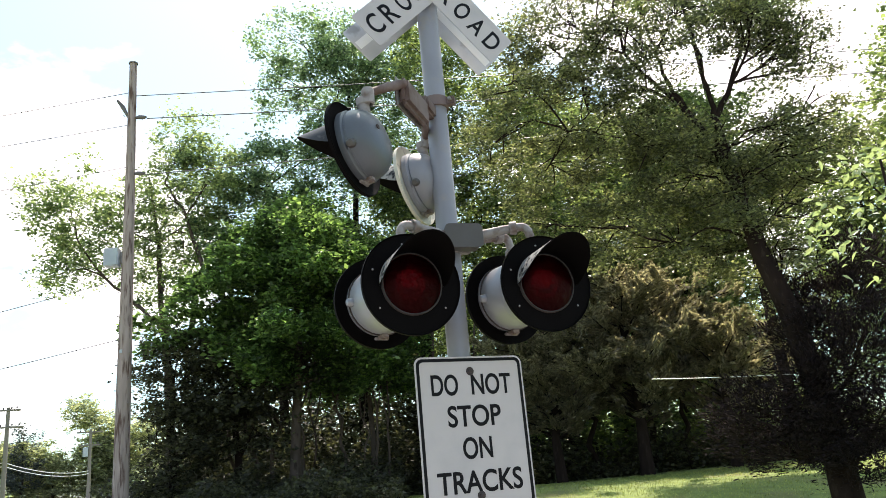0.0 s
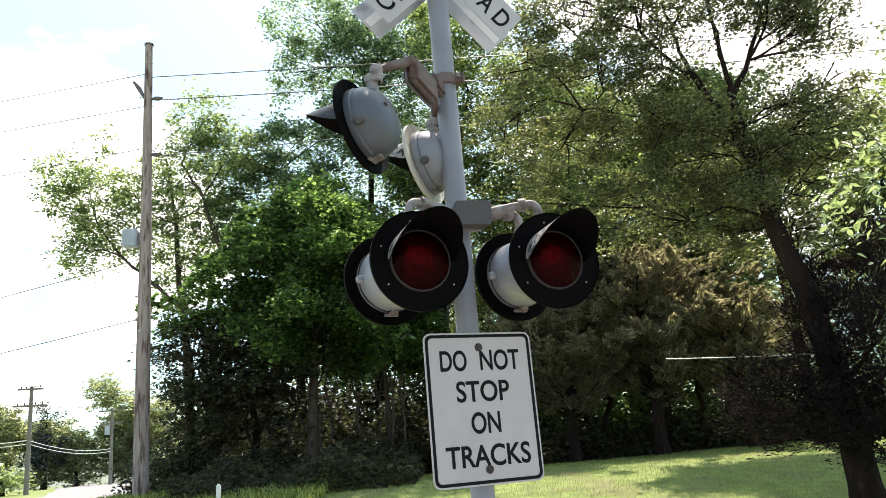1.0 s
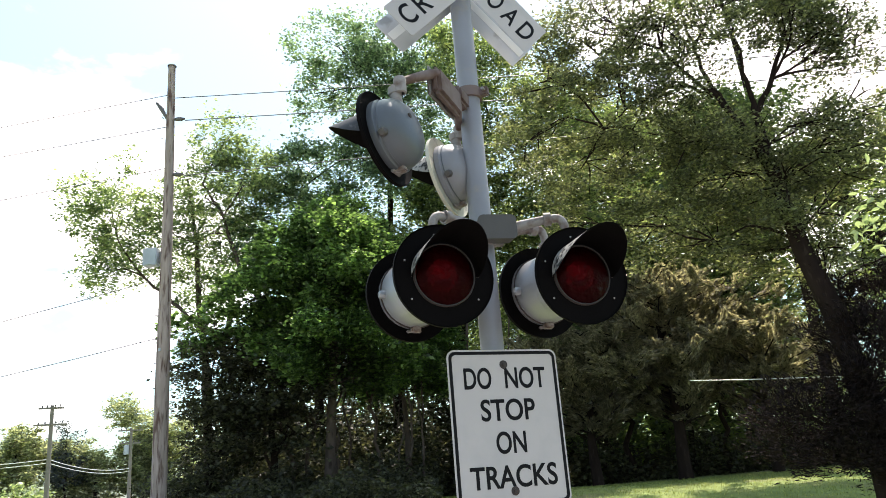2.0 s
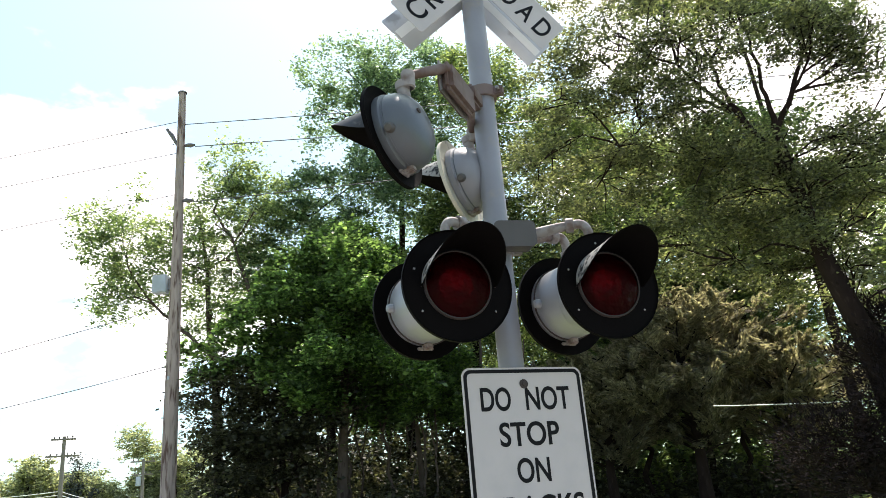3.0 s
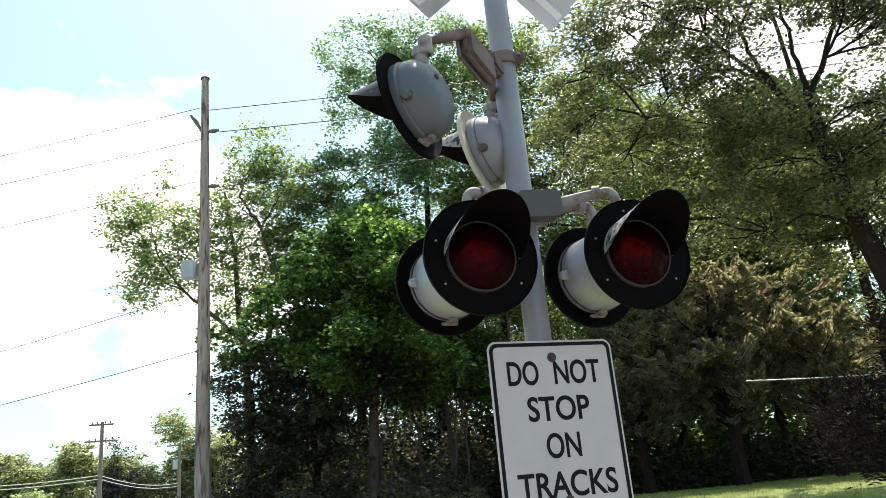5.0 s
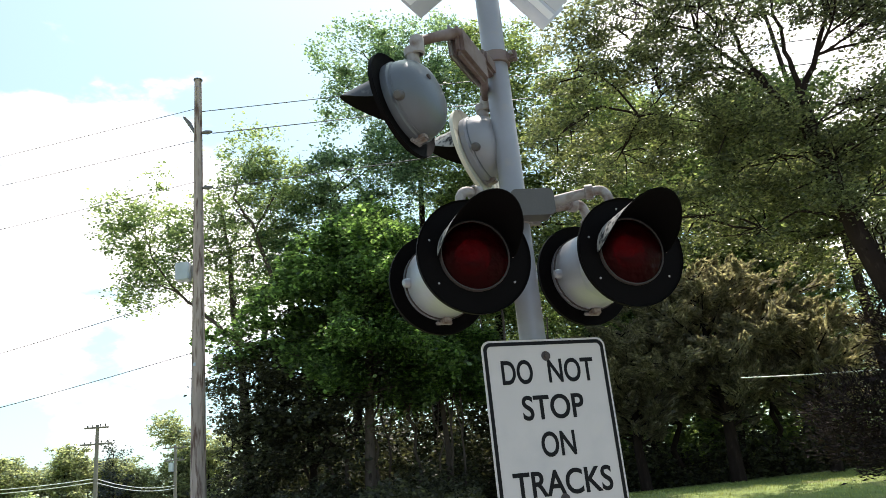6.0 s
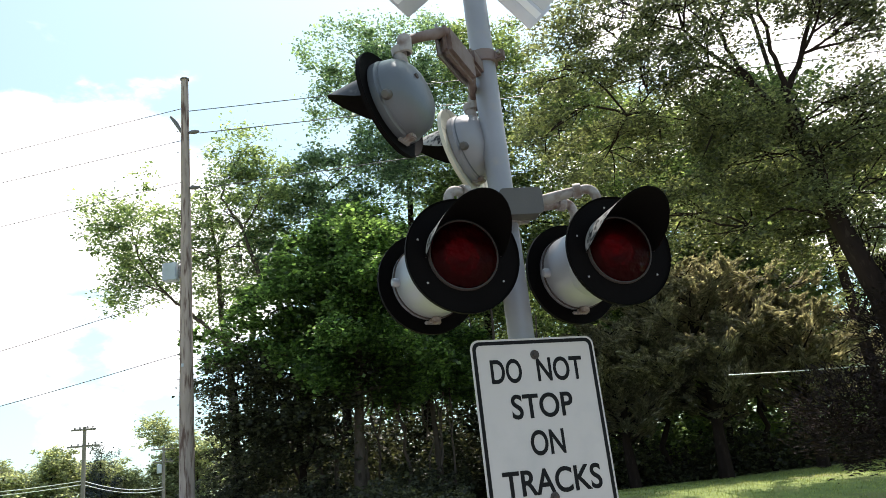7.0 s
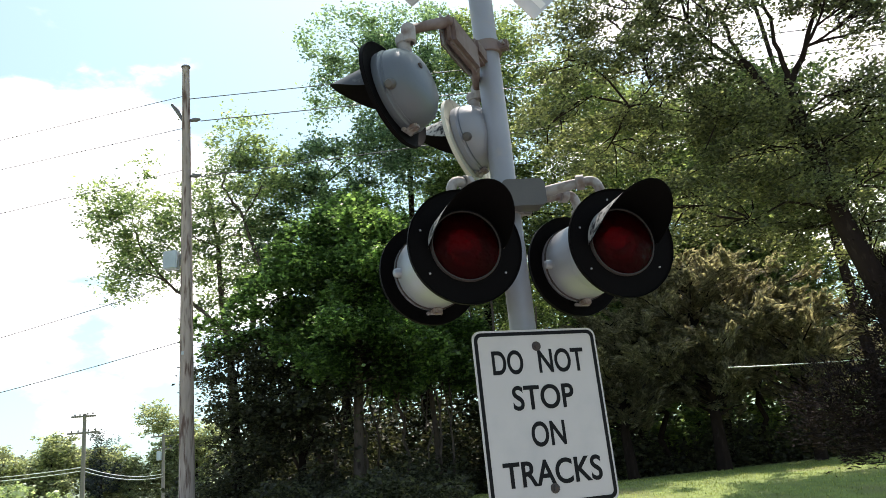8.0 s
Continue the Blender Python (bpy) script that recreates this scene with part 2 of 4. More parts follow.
def tube_data(points, radii, seg=8):
    """Vertices and faces of a round tube along points."""
    pts = [Vector(p) for p in points]
    if not hasattr(radii, "__len__"):
        radii = [radii] * len(pts)
    verts, faces = [], []
    side = None
    for i, p in enumerate(pts):
        d = (pts[min(i + 1, len(pts) - 1)] - pts[max(i - 1, 0)]).normalized()
        if side is None:
            side = d.orthogonal().normalized()
        side = (side - d * side.dot(d)).normalized()
        up = d.cross(side)
        for k in range(seg):
            a = 2 * math.pi * k / seg
            verts.append(p + (side * math.cos(a) + up * math.sin(a)) * radii[i])
    for i in range(len(pts) - 1):
        for k in range(seg):
            j = (k + 1) % seg
            faces.append((i * seg + k, i * seg + j, (i + 1) * seg + j, (i + 1) * seg + k))
    faces.append(tuple(reversed(range(seg))))
    faces.append(tuple(range((len(pts) - 1) * seg, len(pts) * seg)))
    return verts, faces


def mesh_of(name, verts, faces):
    me = bpy.data.meshes.new(name)
    me.from_pydata([tuple(v) for v in verts], [], faces)
    me.update()
    return me


def tube(points, radii, seg=10):
    return mesh_of("tube", *tube_data(points, radii, seg))


def arc(p0, p1, p2, n=8):
    """Points of a bend from p0 by way of p1 to p2."""
    p0, p1, p2 = Vector(p0), Vector(p1), Vector(p2)
    return [p0.lerp(p1, t).lerp(p1.lerp(p2, t), t) for t in (i / n for i in range(n + 1))]


def rounded(w, h, r, n=8):
    """Corner points of a rounded rectangle in x and z, round its centre."""
    out = []
    for cx, cz, a in ((w / 2 - r, h / 2 - r, 0), (-w / 2 + r, h / 2 - r, 90), (-w / 2 + r, -h / 2 + r, 180), (w / 2 - r, -h / 2 + r, 270)):
        for i in range(n + 1):
            b = radians(a + 90 * i / n)
            out.append((cx + r * math.cos(b), cz + r * math.sin(b)))
    return out


def plate(outline, y0, y1, hole=None):
    """A flat plate with that outline in x and z, from y0 (front) to y1; hole: an inner outline with as many points."""
    bm = bmesh.new()
    def ring(pts, y):
        return [bm.verts.new((x, y, z)) for x, z in pts]
    k = len(outline)
    f, b = ring(outline, y0), ring(outline, y1)
    for i in range(k):
        bm.faces.new((f[i], f[(i + 1) % k], b[(i + 1) % k], b[i]))
    if hole:
        hf, hb = ring(hole, y0), ring(hole, y1)
        for i in range(k):
            j = (i + 1) % k
            bm.faces.new((f[i], hf[i], hf[j], f[j]))
            bm.faces.new((b[i], b[j], hb[j], hb[i]))
            bm.faces.new((hf[i], hb[i], hb[j], hf[j]))
    else:
        bm.faces.new(f)
        bm.faces.new(b)
    bmesh.ops.recalc_face_normals(bm, faces=bm.faces)
    return bm


def word(text, height, width, m, parent, material, depth=0.0015, weight=0.0):
    """A word in raised ink: height of its capitals, full width, middle at m; it stands in x and z and faces -y."""
    cu = bpy.data.curves.new("letters", "FONT")
    cu.body, cu.size, cu.extrude, cu.offset = text, 1.0, 0.001, weight
    tmp = bpy.data.objects.new("letters", cu)
    scene.collection.objects.link(tmp)
    me = bpy.data.meshes.new_from_object(tmp.evaluated_get(bpy.context.evaluated_depsgraph_get()))
    bpy.data.objects.remove(tmp)
    bpy.data.curves.remove(cu)
    n = len(me.vertices)
    co = np.empty(n * 3)
    me.vertices.foreach_get("co", co)
    co = co.reshape(n, 3)
    lo, hi = co.min(0), co.max(0)
    co = (co - (lo + hi) / 2) / np.maximum(hi - lo, 1e-6)
    out = np.stack([co[:, 0] * width, -co[:, 2] * depth, co[:, 1] * height], 1)
    me.vertices.foreach_set("co", out.ravel())
    me.transform(m)
    me.update()
    return part("lettering", me, material, parent, "black capital letters", smooth=False)


# ---- ground and road ----
def lift(a, b, v):
    t = min(1.0, max(0.0, (v - a) / (b - a)))
    return t * t * (3 - 2 * t)


def gz(x, y):
    """Height of the ground: level by the mast, a bank up to the woods, a slow rise along the road."""
    z = 1.30 * lift(1.0, 15.0, y) + 0.55 * lift(25.0, 110.0, y) + 0.9 * lift(110.0, 400.0, y)
    z += 0.10 * noise.noise(Vector((x * 0.12, y * 0.12, 0))) * lift(1.0, 8.0, y)
    return z


def ground_sheet():
    near = [i * 0.8 for i in range(-50, 51)]
    far = [44, 50, 58, 68, 80, 95, 115, 140, 180, 240, 340, 500, 800, 1400, 2600, 4200]
    axis = [-v for v in reversed(far)] + near + far
    verts = [(x, y, gz(x, y)) for y in axis for x in axis]
    k = len(axis)
    faces = [(j * k + i, j * k + i + 1, (j + 1) * k + i + 1, (j + 1) * k + i) for j in range(k - 1) for i in range(k - 1)]
    ob = part("ground", mesh_of("ground", verts, faces), TURF)
    tagged(ob, "mown grass bank rising to the edge of the woods", "ground", kind="structure")


ground_sheet()


def road_strip():
    line = [(-4, -60), (-5, -20), (-8, 5), (-14, 25), (-24, 48), (-37, 74), (-53, 104), (-76, 150), (-130, 260)]
    pts = []
    for a, b in zip(line, line[1:]):
        for i in range(10):
            pts.append(Vector(a).lerp(Vector(b), i / 10))
    verts, faces = [], []
    for i, p in enumerate(pts):
        d = (pts[min(i + 1, len(pts) - 1)] - pts[max(i - 1, 0)]).normalized()
        s = Vector((-d.y, d.x))
        for w in (3.6, 1.2, -1.2, -3.6):
            q = p + s * w
            verts.append((q.x, q.y, gz(q.x, q.y) + (0.06 if abs(w) < 2 else 0.03)))
    for i in range(len(pts) - 1):
        for j in range(3):
            faces.append((i * 4 + j, i * 4 + j + 1, i * 4 + j + 5, i * 4 + j + 4))
    ob = part("road", mesh_of("road", verts, faces), ASPHALT)
    tagged(ob, "sunlit grey asphalt road leading into the distance", "road", kind="structure")


road_strip()

def bounce_apron():
    """Unseen asphalt and ballast by the mast, added to neutralise the lawn's green bounce."""
    xs, ys = [-9 + 0.9 * i for i in range(31)], [-40 + 1.0 * j for j in range(42)]
    verts = [(x, y + 0.25 * noise.noise(Vector((x * 0.6, y * 0.2, 3))), gz(x, y) + 0.02) for y in ys for x in xs]
    k = len(xs)
    faces = [(j * k + i, j * k + i + 1, (j + 1) * k + i + 1, (j + 1) * k + i) for j in range(len(ys) - 1) for i in range(k - 1)]
    ob = part("pavement", mesh_of("pavement", verts, faces), BOUNCE_GREY)
    tagged(ob, "unseen grey asphalt and ballast added to neutralise green bounce", "pavement", kind="structure")


bounce_apron()

# ---- the crossing signal ----
TURN = 24.0                 # the way the signs face, degrees from straight back
MAST_R = 0.061

mast = thing("signal_mast", pose(0, 0, 0), "grey painted steel crossing mast with weathered lamp arms", "signal mast")
part("pole", lathe([(0.0, -0.1), (MAST_R, -0.1), (MAST_R, 4.70), (MAST_R - 0.01, 4.715), (0.0, 4.72)], 40), GALV, mast)
part("base_casting", lathe([(0.0, -0.05), (0.19, -0.05), (0.19, 0.03), (0.11, 0.07), (0.085, 0.32), (0.066, 0.34)], 32), CASTING, mast, "cast iron foot of the mast")


def clamp(z, turn, parent, material):
    """Split collar with two bolted ears."""
    m = pose(0, 0, z, 0, 0, turn)
    c = part("clamp", lathe([(MAST_R + 0.001, -0.032), (MAST_R + 0.014, -0.030), (MAST_R + 0.014, 0.030), (MAST_R + 0.001, 0.032)], 36, m, close=True), material, parent, "rusty split collar")
    for s in (-1, 1):
        part("ear", block(0.055, 0.040, 0.052, m @ pose(s * (MAST_R + 0.03), 0, 0), 0.006), material, c)
        part("bolt", lathe([(0, -0.05), (0.009, -0.05), (0.009, 0.05), (0, 0.05)], 8, m @ pose(s * (MAST_R + 0.038), 0, 0.0, 90)), STEEL, c)
    return c


def lamp(name, m, label, dome, drum=0.22, hood_out=None, hood_len=0.24, rough_disc=None, shell=None):
    """A flashing light: it faces -y, its background disc stands round the origin."""
    t = thing(name, m, label, "flashing light", "flashing lights on the crossing mast")
    ax = pose(0, 0, 0, 90)
    disc = [(0.139, -0.003), (0.222, -0.003), (0.2285, 0.006), (0.2285, -0.012), (0.224, -0.012), (0.220, -0.009), (0.139, -0.009)]
    part("background", lathe(disc, 72, ax, close=True), rough_disc or BLACK, t, "round black background disc")
    if dome:
        prof = [(0.168, -0.009), (0.176, -0.012), (0.176, -0.040), (0.168, -0.046), (0.166, -0.070), (0.157, -0.098), (0.138, -0.126), (0.106, -0.149), (0.061, -0.163), (0.0, -0.168)]
    else:
        prof = [(0.166, -0.009), (0.168, -0.012), (0.168, -0.030), (0.164, -0.034), (0.161, -drum * 0.6), (0.156, -drum + 0.01), (0.146, -drum), (0.0, -drum)]
    body = part("housing", lathe(prof, 56, ax), shell or SILVER, t, "silver painted lamp housing")
    at = -0.050 if dome else -0.033
    part("seam", lathe([(0.162, at), (0.1695, at - 0.001), (0.1695, at - 0.006), (0.162, at - 0.007)], 56, ax, close=True), SHADED_SILVER if dome else OLDBOLT, body, "seam round the housing")
    depth = 0.10 if dome or drum > 0.15 else drum * 0.5
    part("neck", lathe([(0.026, 0.13), (0.026, 0.19), (0.031, 0.195), (0.031, 0.225), (0.027, 0.23), (0, 0.23)], 20, pose(0, depth, 0)), CASTING, body)
    for a in (200, 340) if dome else (185, 355):
        b = radians(a)
        part("knob", lathe([(0.021, 0), (0.021, 0.018), (0.015, 0.030), (0, 0.034)], 14, pose(0, min(0.07, drum * 0.5), 0) @ pose(0, 0, 0, 0, 90 - a, 0) @ pose(0, 0, 0.160)), DARK_ZINC if dome else SILVER, body)
    if dome:
        part("knob", lathe([(0.012, 0), (0.012, 0.012), (0, 0.016)], 12, pose(0.05, 0.156, 0.03, -90)), OLDBOLT, body)
    part("latch", block(0.038, 0.05, 0.026, pose(0, 0.045, -0.176), 0.005), CASTING, body, "rusty latch")
    part("hinge", block(0.075, 0.018, 0.014, pose(0, 0.02, -0.180), 0.004), CASTING, body)
    part("reflector", lathe([(0.070, -0.026), (0.060, -0.050), (0.038, -0.068), (0.0, -0.075)], 40, ax), MIRROR, t)
    # invented matte cone: dims the lens towards its edge, middle stays bright
    part("edge_dimmer", lathe([(0.140, -0.010), (0.110, -0.020), (0.071, -0.026)], 40, ax), LENS_DIMMER, t, "added dark cone that dims the lens edge")
    part("lens", lathe([(0.1365, -0.004), (0.134, 0.008), (0.118, 0.022), (0.085, 0.034), (0.045, 0.041), (0.0, 0.043)], 48, ax), GLASS, t, "dark red glass lens")
    part("lens_ring", lathe([(0.132, 0.002), (0.133, 0.010), (0.138, 0.012), (0.1415, 0.006), (0.1415, -0.002), (0.132, -0.002)], 56, ax, close=True), RING, t)
    # visor: a tapering half tunnel over the lens
    bm, n, spread = bmesh.new(), 44, 94.0
    rows = []
    for i in range(n + 1):
        th = radians(-spread + 2 * spread * i / n)
        f = max(0.0, (math.cos(th) - math.cos(radians(spread))) / (1 - math.cos(radians(spread))))
        reach = 0.006 + hood_len * f ** 0.72
        line = []
        for r0, k in ((0.150, 1), (0.1465, -1)):
            for s in ((0, 0.5, 1) if k > 0 else (1, 0.5, 0)):
                r = r0 + 0.006 * s
                line.append(bm.verts.new((r * math.sin(th), -0.004 - reach * s, r * math.cos(th))))
        rows.append(line)
    for a, b in zip(rows, rows[1:]):
        for k in range(6):
            j = (k + 1) % 6
            f = bm.faces.new((a[k], b[k], b[j], a[j]))
            f.material_index = 0 if k < 2 else 1
    for e in (rows[0], rows[-1]):
        bm.faces.new(e)
    bmesh.ops.recalc_face_normals(bm, faces=bm.faces)
    hood = part("hood", bm, hood_out or PEELED, t, "black visor hood with peeling paint")
    hood.data.materials.append(BLACK)
    for a in (35, 100, 160, 215, 325):
        b = radians(a)
        part("rivet", lathe([(0.005, 0), (0.004, 0.003), (0, 0.004)], 8, ax @ pose(0.185 * math.cos(b), 0.185 * math.sin(b), -0.003)), STEEL, t)
    return t


LAMP_TURN = 28.0
BACK = Vector((-math.sin(radians(LAMP_TURN)), math.cos(radians(LAMP_TURN)), 0))
front_label = "red flashing light with black disc and peeling visor hood"
back_label = "flashing light seen from behind, black disc, on the lower arm"
BIG = Matrix.Scale(1.11, 4)
ends = []
for c, turn, b in (((-0.205, -0.43, 2.685), 23.0, (-0.417, 0.088, 2.72)), ((0.478, -0.20, 2.684), 21.0, (0.293, 0.188, 2.70))):
    c, b = Vector(c), Vector(b)
    lamp("flashing_light", pose(*c, 0, 0, turn) @ BIG, front_label, False, 0.20, hood_len=0.28)
    lamp("flashing_light", pose(*b, 0, 0, LAMP_TURN + 180) @ BIG, back_label, False, 0.27)
    ends += [c + Vector((-math.sin(radians(turn)), math.cos(radians(turn)), 0)) * 0.11, b - BACK * 0.11]

# lower crossarm: a flat junction box and four bent pipes
ARM_Z = 3.0
jm = pose(0.070, -0.085, 2.998, 0, 0, 14)
box = part("junction_box", plate(rounded(0.20, 0.125, 0.025), -0.05, 0.04), DARK_ZINC, mast, "grey flat junction box on the arm")
box.matrix_local = jm
part("cover", plate(rounded(0.207, 0.133, 0.028), -0.062, -0.05), DARK_ZINC, box)
for k, e in enumerate(ends):
    s = -1 if k < 2 else 1
    start = jm @ Vector((s * 0.06, 0.0 if k % 2 == 0 else 0.05, 0.0))
    over = Vector((e.x, e.y, ARM_Z))
    knee = start.lerp(over, 0.35) + Vector((0, 0, 0.02))
    pts = arc(start, knee, start.lerp(over, 0.70) + Vector((0, 0, 0.03)), 5) + arc(start.lerp(over, 0.78) + Vector((0, 0, 0.03)), over + Vector((0, 0, 0.045)), over + Vector((0, 0, -0.05)), 8)
    a = part("arm", tube(pts, [0.032 - 0.009 * min(1, i / 5) for i in range(len(pts))], 14), CASTING, mast, "weathered cast lamp arm")
    d = (over - start).normalized()
    turn = math.degrees(math.atan2(d.y, d.x))
    part("union", lathe([(0.027, -0.02), (0.036, -0.018), (0.036, 0.018), (0.027, 0.02)], 16, pose(*(start.lerp(over, 0.72) + Vector((0, 0, 0.03))), 0, 90, turn), close=True), CASTING, a)
clamp(2.965, 14, mast, CASTING)

# upper crossarm along the other road
UP_TURN, AIM = -112.0, 9.0
NEAR, FAR = Vector((-0.433, -0.61, 3.333)), Vector((-0.165, 0.12, 3.40))
UB = Vector((-math.sin(radians(UP_TURN)), math.cos(radians(UP_TURN)), 0))
MID = Matrix.Scale(1.06, 4)
lamp("flashing_light", pose(*NEAR, AIM, 0, UP_TURN) @ MID, "flashing light with silver domed back on the upper arm", True, hood_out=GREYHOOD, shell=SHADED_SILVER)
lamp("flashing_light", pose(*FAR, AIM, 0, UP_TURN) @ MID, "flashing light with cream disc behind the mast", True, hood_out=PEELED, rough_disc=CREAM, shell=GALV)
clamp(3.845, -20, mast, RUSTY)
um = pose(-0.120, -0.33, 3.70, 2, 0, -17)
ubox = part("arm_casting", block(0.055, 0.36, 0.15, um, 0.02), RUSTY, mast, "rusty cast arm block")
part("cover", block(0.022, 0.33, 0.125, um @ pose(-0.044, 0.01, -0.005), 0.010), RUSTY, ubox)
part("gasket", block(0.010, 0.372, 0.165, um @ pose(-0.031, 0, 0), 0.004), STEEL, ubox)
part("lug", block(0.07, 0.16, 0.09, pose(-0.055, -0.11, 3.775, 0, 0, -17), 0.015), RUSTY, ubox)
for s, c in ((-1, NEAR), (1, FAR)):
    e = c + UB * 0.10
    start, over = um @ Vector((0, s * 0.15, 0.04 * -s)), Vector((e.x, e.y, c.z + 0.275))
    pts = arc(start, start.lerp(over, 0.5) + Vector((0, 0, 0.015)), over, 8)
    a = part("arm", tube(pts, [0.027 - 0.007 * i / 8 for i in range(9)], 14), RUSTY, mast, "weathered cast lamp arm")
    part("cap", lathe([(0.022, -0.06), (0.031, -0.055), (0.032, 0.015), (0.027, 0.026), (0.0, 0.030)], 20, pose(over.x, over.y, over.z)), CASTING, a)

# ---- regulatory sign ----
SW, SH, SB = 0.61, 0.762, 1.60
sign = thing("traffic_sign", pose(0, 0, 0, 0, 0, TURN) @ pose(0.010, -0.09, SB + SH / 2), "white rectangular sign with black border and capitals, bolted to the mast", "traffic sign")
panel = part("panel", plate(rounded(SW, SH, 0.04), 0.0, 0.003), SHEET, sign, smooth=False)
part("border", plate(rounded(SW - 0.018, SH - 0.018, 0.034), -0.0015, -0.0001, rounded(SW - 0.050, SH - 0.050, 0.022)), INK, sign, "black border line", smooth=False)
for text, w, v in (("DO", 0.148, 0.188), ("NOT", 0.228, 0.188), ("STOP", 0.298, 0.394), ("ON", 0.163, 0.601), ("TRACKS", 0.467, 0.811)):
    shift = {"DO": -0.148, "NOT": 0.115}.get(text, 0.004)
    word(text, 0.107, w, pose(shift, -0.0008, SH / 2 - v * SH), sign, INK, weight=0.018)
for z in (0.305, -0.305):
    part("bolt", lathe([(0.0, 0.011), (0.010, 0.010), (0.011, 0.004), (0.021, 0.003), (0.022, 0.0)], 14, pose(0, -0.001, z, 90)), OLDBOLT, sign, "rusty bolt and washer")
    part("bracket", block(0.05, 0.06, 0.04, pose(0, 0.035, z), 0.004), STEEL, sign)


# ---- crossbucks ----
def crossbuck(m, label):
    t = thing("crossbuck", m, label, "crossbuck sign", "crossbucks on the mast")
    for k, (left, right, turn) in enumerate((("CROS", "SING", -45), ("RAIL", "ROAD", 45))):
        r = pose(0, -0.006 * k, 0, 0, turn, 0)
        b = part("blade", plate(rounded(1.22, 0.229, 0.012), 0.0, 0.003), SHEET, t, "white crossbuck blade", smooth=False)
        b.matrix_local = r
        for s, letters in ((-1, left), (1, right)):
            for i, ch in enumerate(letters):
                x = (-0.525 + 0.128 * i) if s < 0 else (0.525 - 0.128 * (3 - i))
                word(ch, 0.127, 0.025 if ch == "I" else 0.088, pose(x, -0.0008, 0), b, INK, weight=0.012)
            part("strip", plate(rounded(0.50, 0.052, 0.002), 0.0032, 0.0046), STRIP, b, "white reflective strip", smooth=False).location = (s * 0.345, 0, 0)
        part("back_sheet", plate(rounded(1.218, 0.227, 0.012), 0.0031, 0.0036), ALU, b, "bare metal back", smooth=False)
    return t


CB = 4.64
crossbuck(pose(0, 0, CB, 0, 0, TURN) @ pose(0, -0.085, 0), "white crossbuck with black capitals on the mast")
crossbuck(pose(0, 0, CB, 0, 0, TURN + 180) @ pose(0, -0.085, 0), "crossbuck seen from its bare metal back")


# ---- utility poles and cables ----
def wire(name, a, b, sag, r, material, label, n=24):
    a, b = Vector(a), Vector(b)
    pts = [a.lerp(b, i / n) - Vector((0, 0, sag * 4 * (i / n) * (1 - i / n))) for i in range(n + 1)]
    return tagged(part(name, tube(pts, r, 6), material), label, "cable")


UX, UY, UT = -7.75, 14.4, 13.16
ug = gz(UX, UY)
pole = thing("utility_pole", pose(UX, UY, ug), "tall weathered brown wooden utility pole with bare patches", "utility pole")
part("pole", tube([(0, 0, -0.2), (0, 0, 3), (0.01, 0, 7), (0, 0, UT - ug)], [0.19, 0.17, 0.135, 0.095], 24), POLEWOOD, pole)
part("cap", lathe([(0.118, 0), (0.122, 0.03), (0, 0.05)], 16, pose(0, 0, UT - ug)), STEEL, pole)
for z in (10.55, 8.95):
    part("insulator", tube([(0.10, 0, z - ug + 1.0), (0.22, -0.05, z - ug + 0.98), (0.30, -0.07, z - ug + 0.96), (0.42, -0.09, z - ug + 0.95)], [0.03, 0.055, 0.06, 0.03], 10), PORCELAIN, pole, "dark dead-end insulator")
part("insulator", tube([(-0.08, 0, UT - ug - 1.6), (-0.22, -0.05, UT - ug - 1.3), (-0.36, -0.08, UT - ug - 1.1)], [0.03, 0.06, 0.035], 10), PORCELAIN, pole, "tilted grey insulator")
cab = part("cabinet", block(0.36, 0.26, 0.46, pose(-0.36, -0.05, 7.7 - ug), 0.02), BOXGREY, pole, "pale grey metal box on the pole")
part("cabinet_bracket", block(0.14, 0.08, 0.3, pose(-0.16, 0, 7.7 - ug), 0.01), STEEL, cab)
part("tag", block(0.06, 0.01, 0.08, pose(-0.02, -0.185, 5.3 - ug), 0.002), BOXGREY, pole)
for i in range(30):
    part("step_bolt", lathe([(0, 0), (0.012, 0), (0.012, 0.05), (0, 0.052)], 6, pose(0.14 * (-1) ** i, -0.09, 1.6 + i * 0.3, 90, 0, 40 * (-1) ** i)), STEEL, pole)
wire("power_line", (UX, UY, 12.2), (34, 16.5, 13.1), 0.35, 0.012, WIRE, "thin dark overhead power line")
wire("power_line", (UX + 0.4, UY, 11.5), (34, 16.0, 12.1), 0.35, 0.013, WIRE, "thin dark overhead power line")
wire("power_line", (UX + 0.4, UY, 9.9), (34, 15.5, 11.9), 0.35, 0.012, WIRE, "thin dark overhead power line")
for z0, z1, sag in ((12.3, 12.3, 0.16), (11.35, 11.35, 0.09), (10.15, 10.15, 0.45), (7.15, 7.15, 1.95), (5.63, 5.63, 1.75)):
    wire("power_line", (UX - 0.1, UY, z0), (-62, 23, z1), sag, 0.009, WIRE, "thin dark overhead cable running along the road")


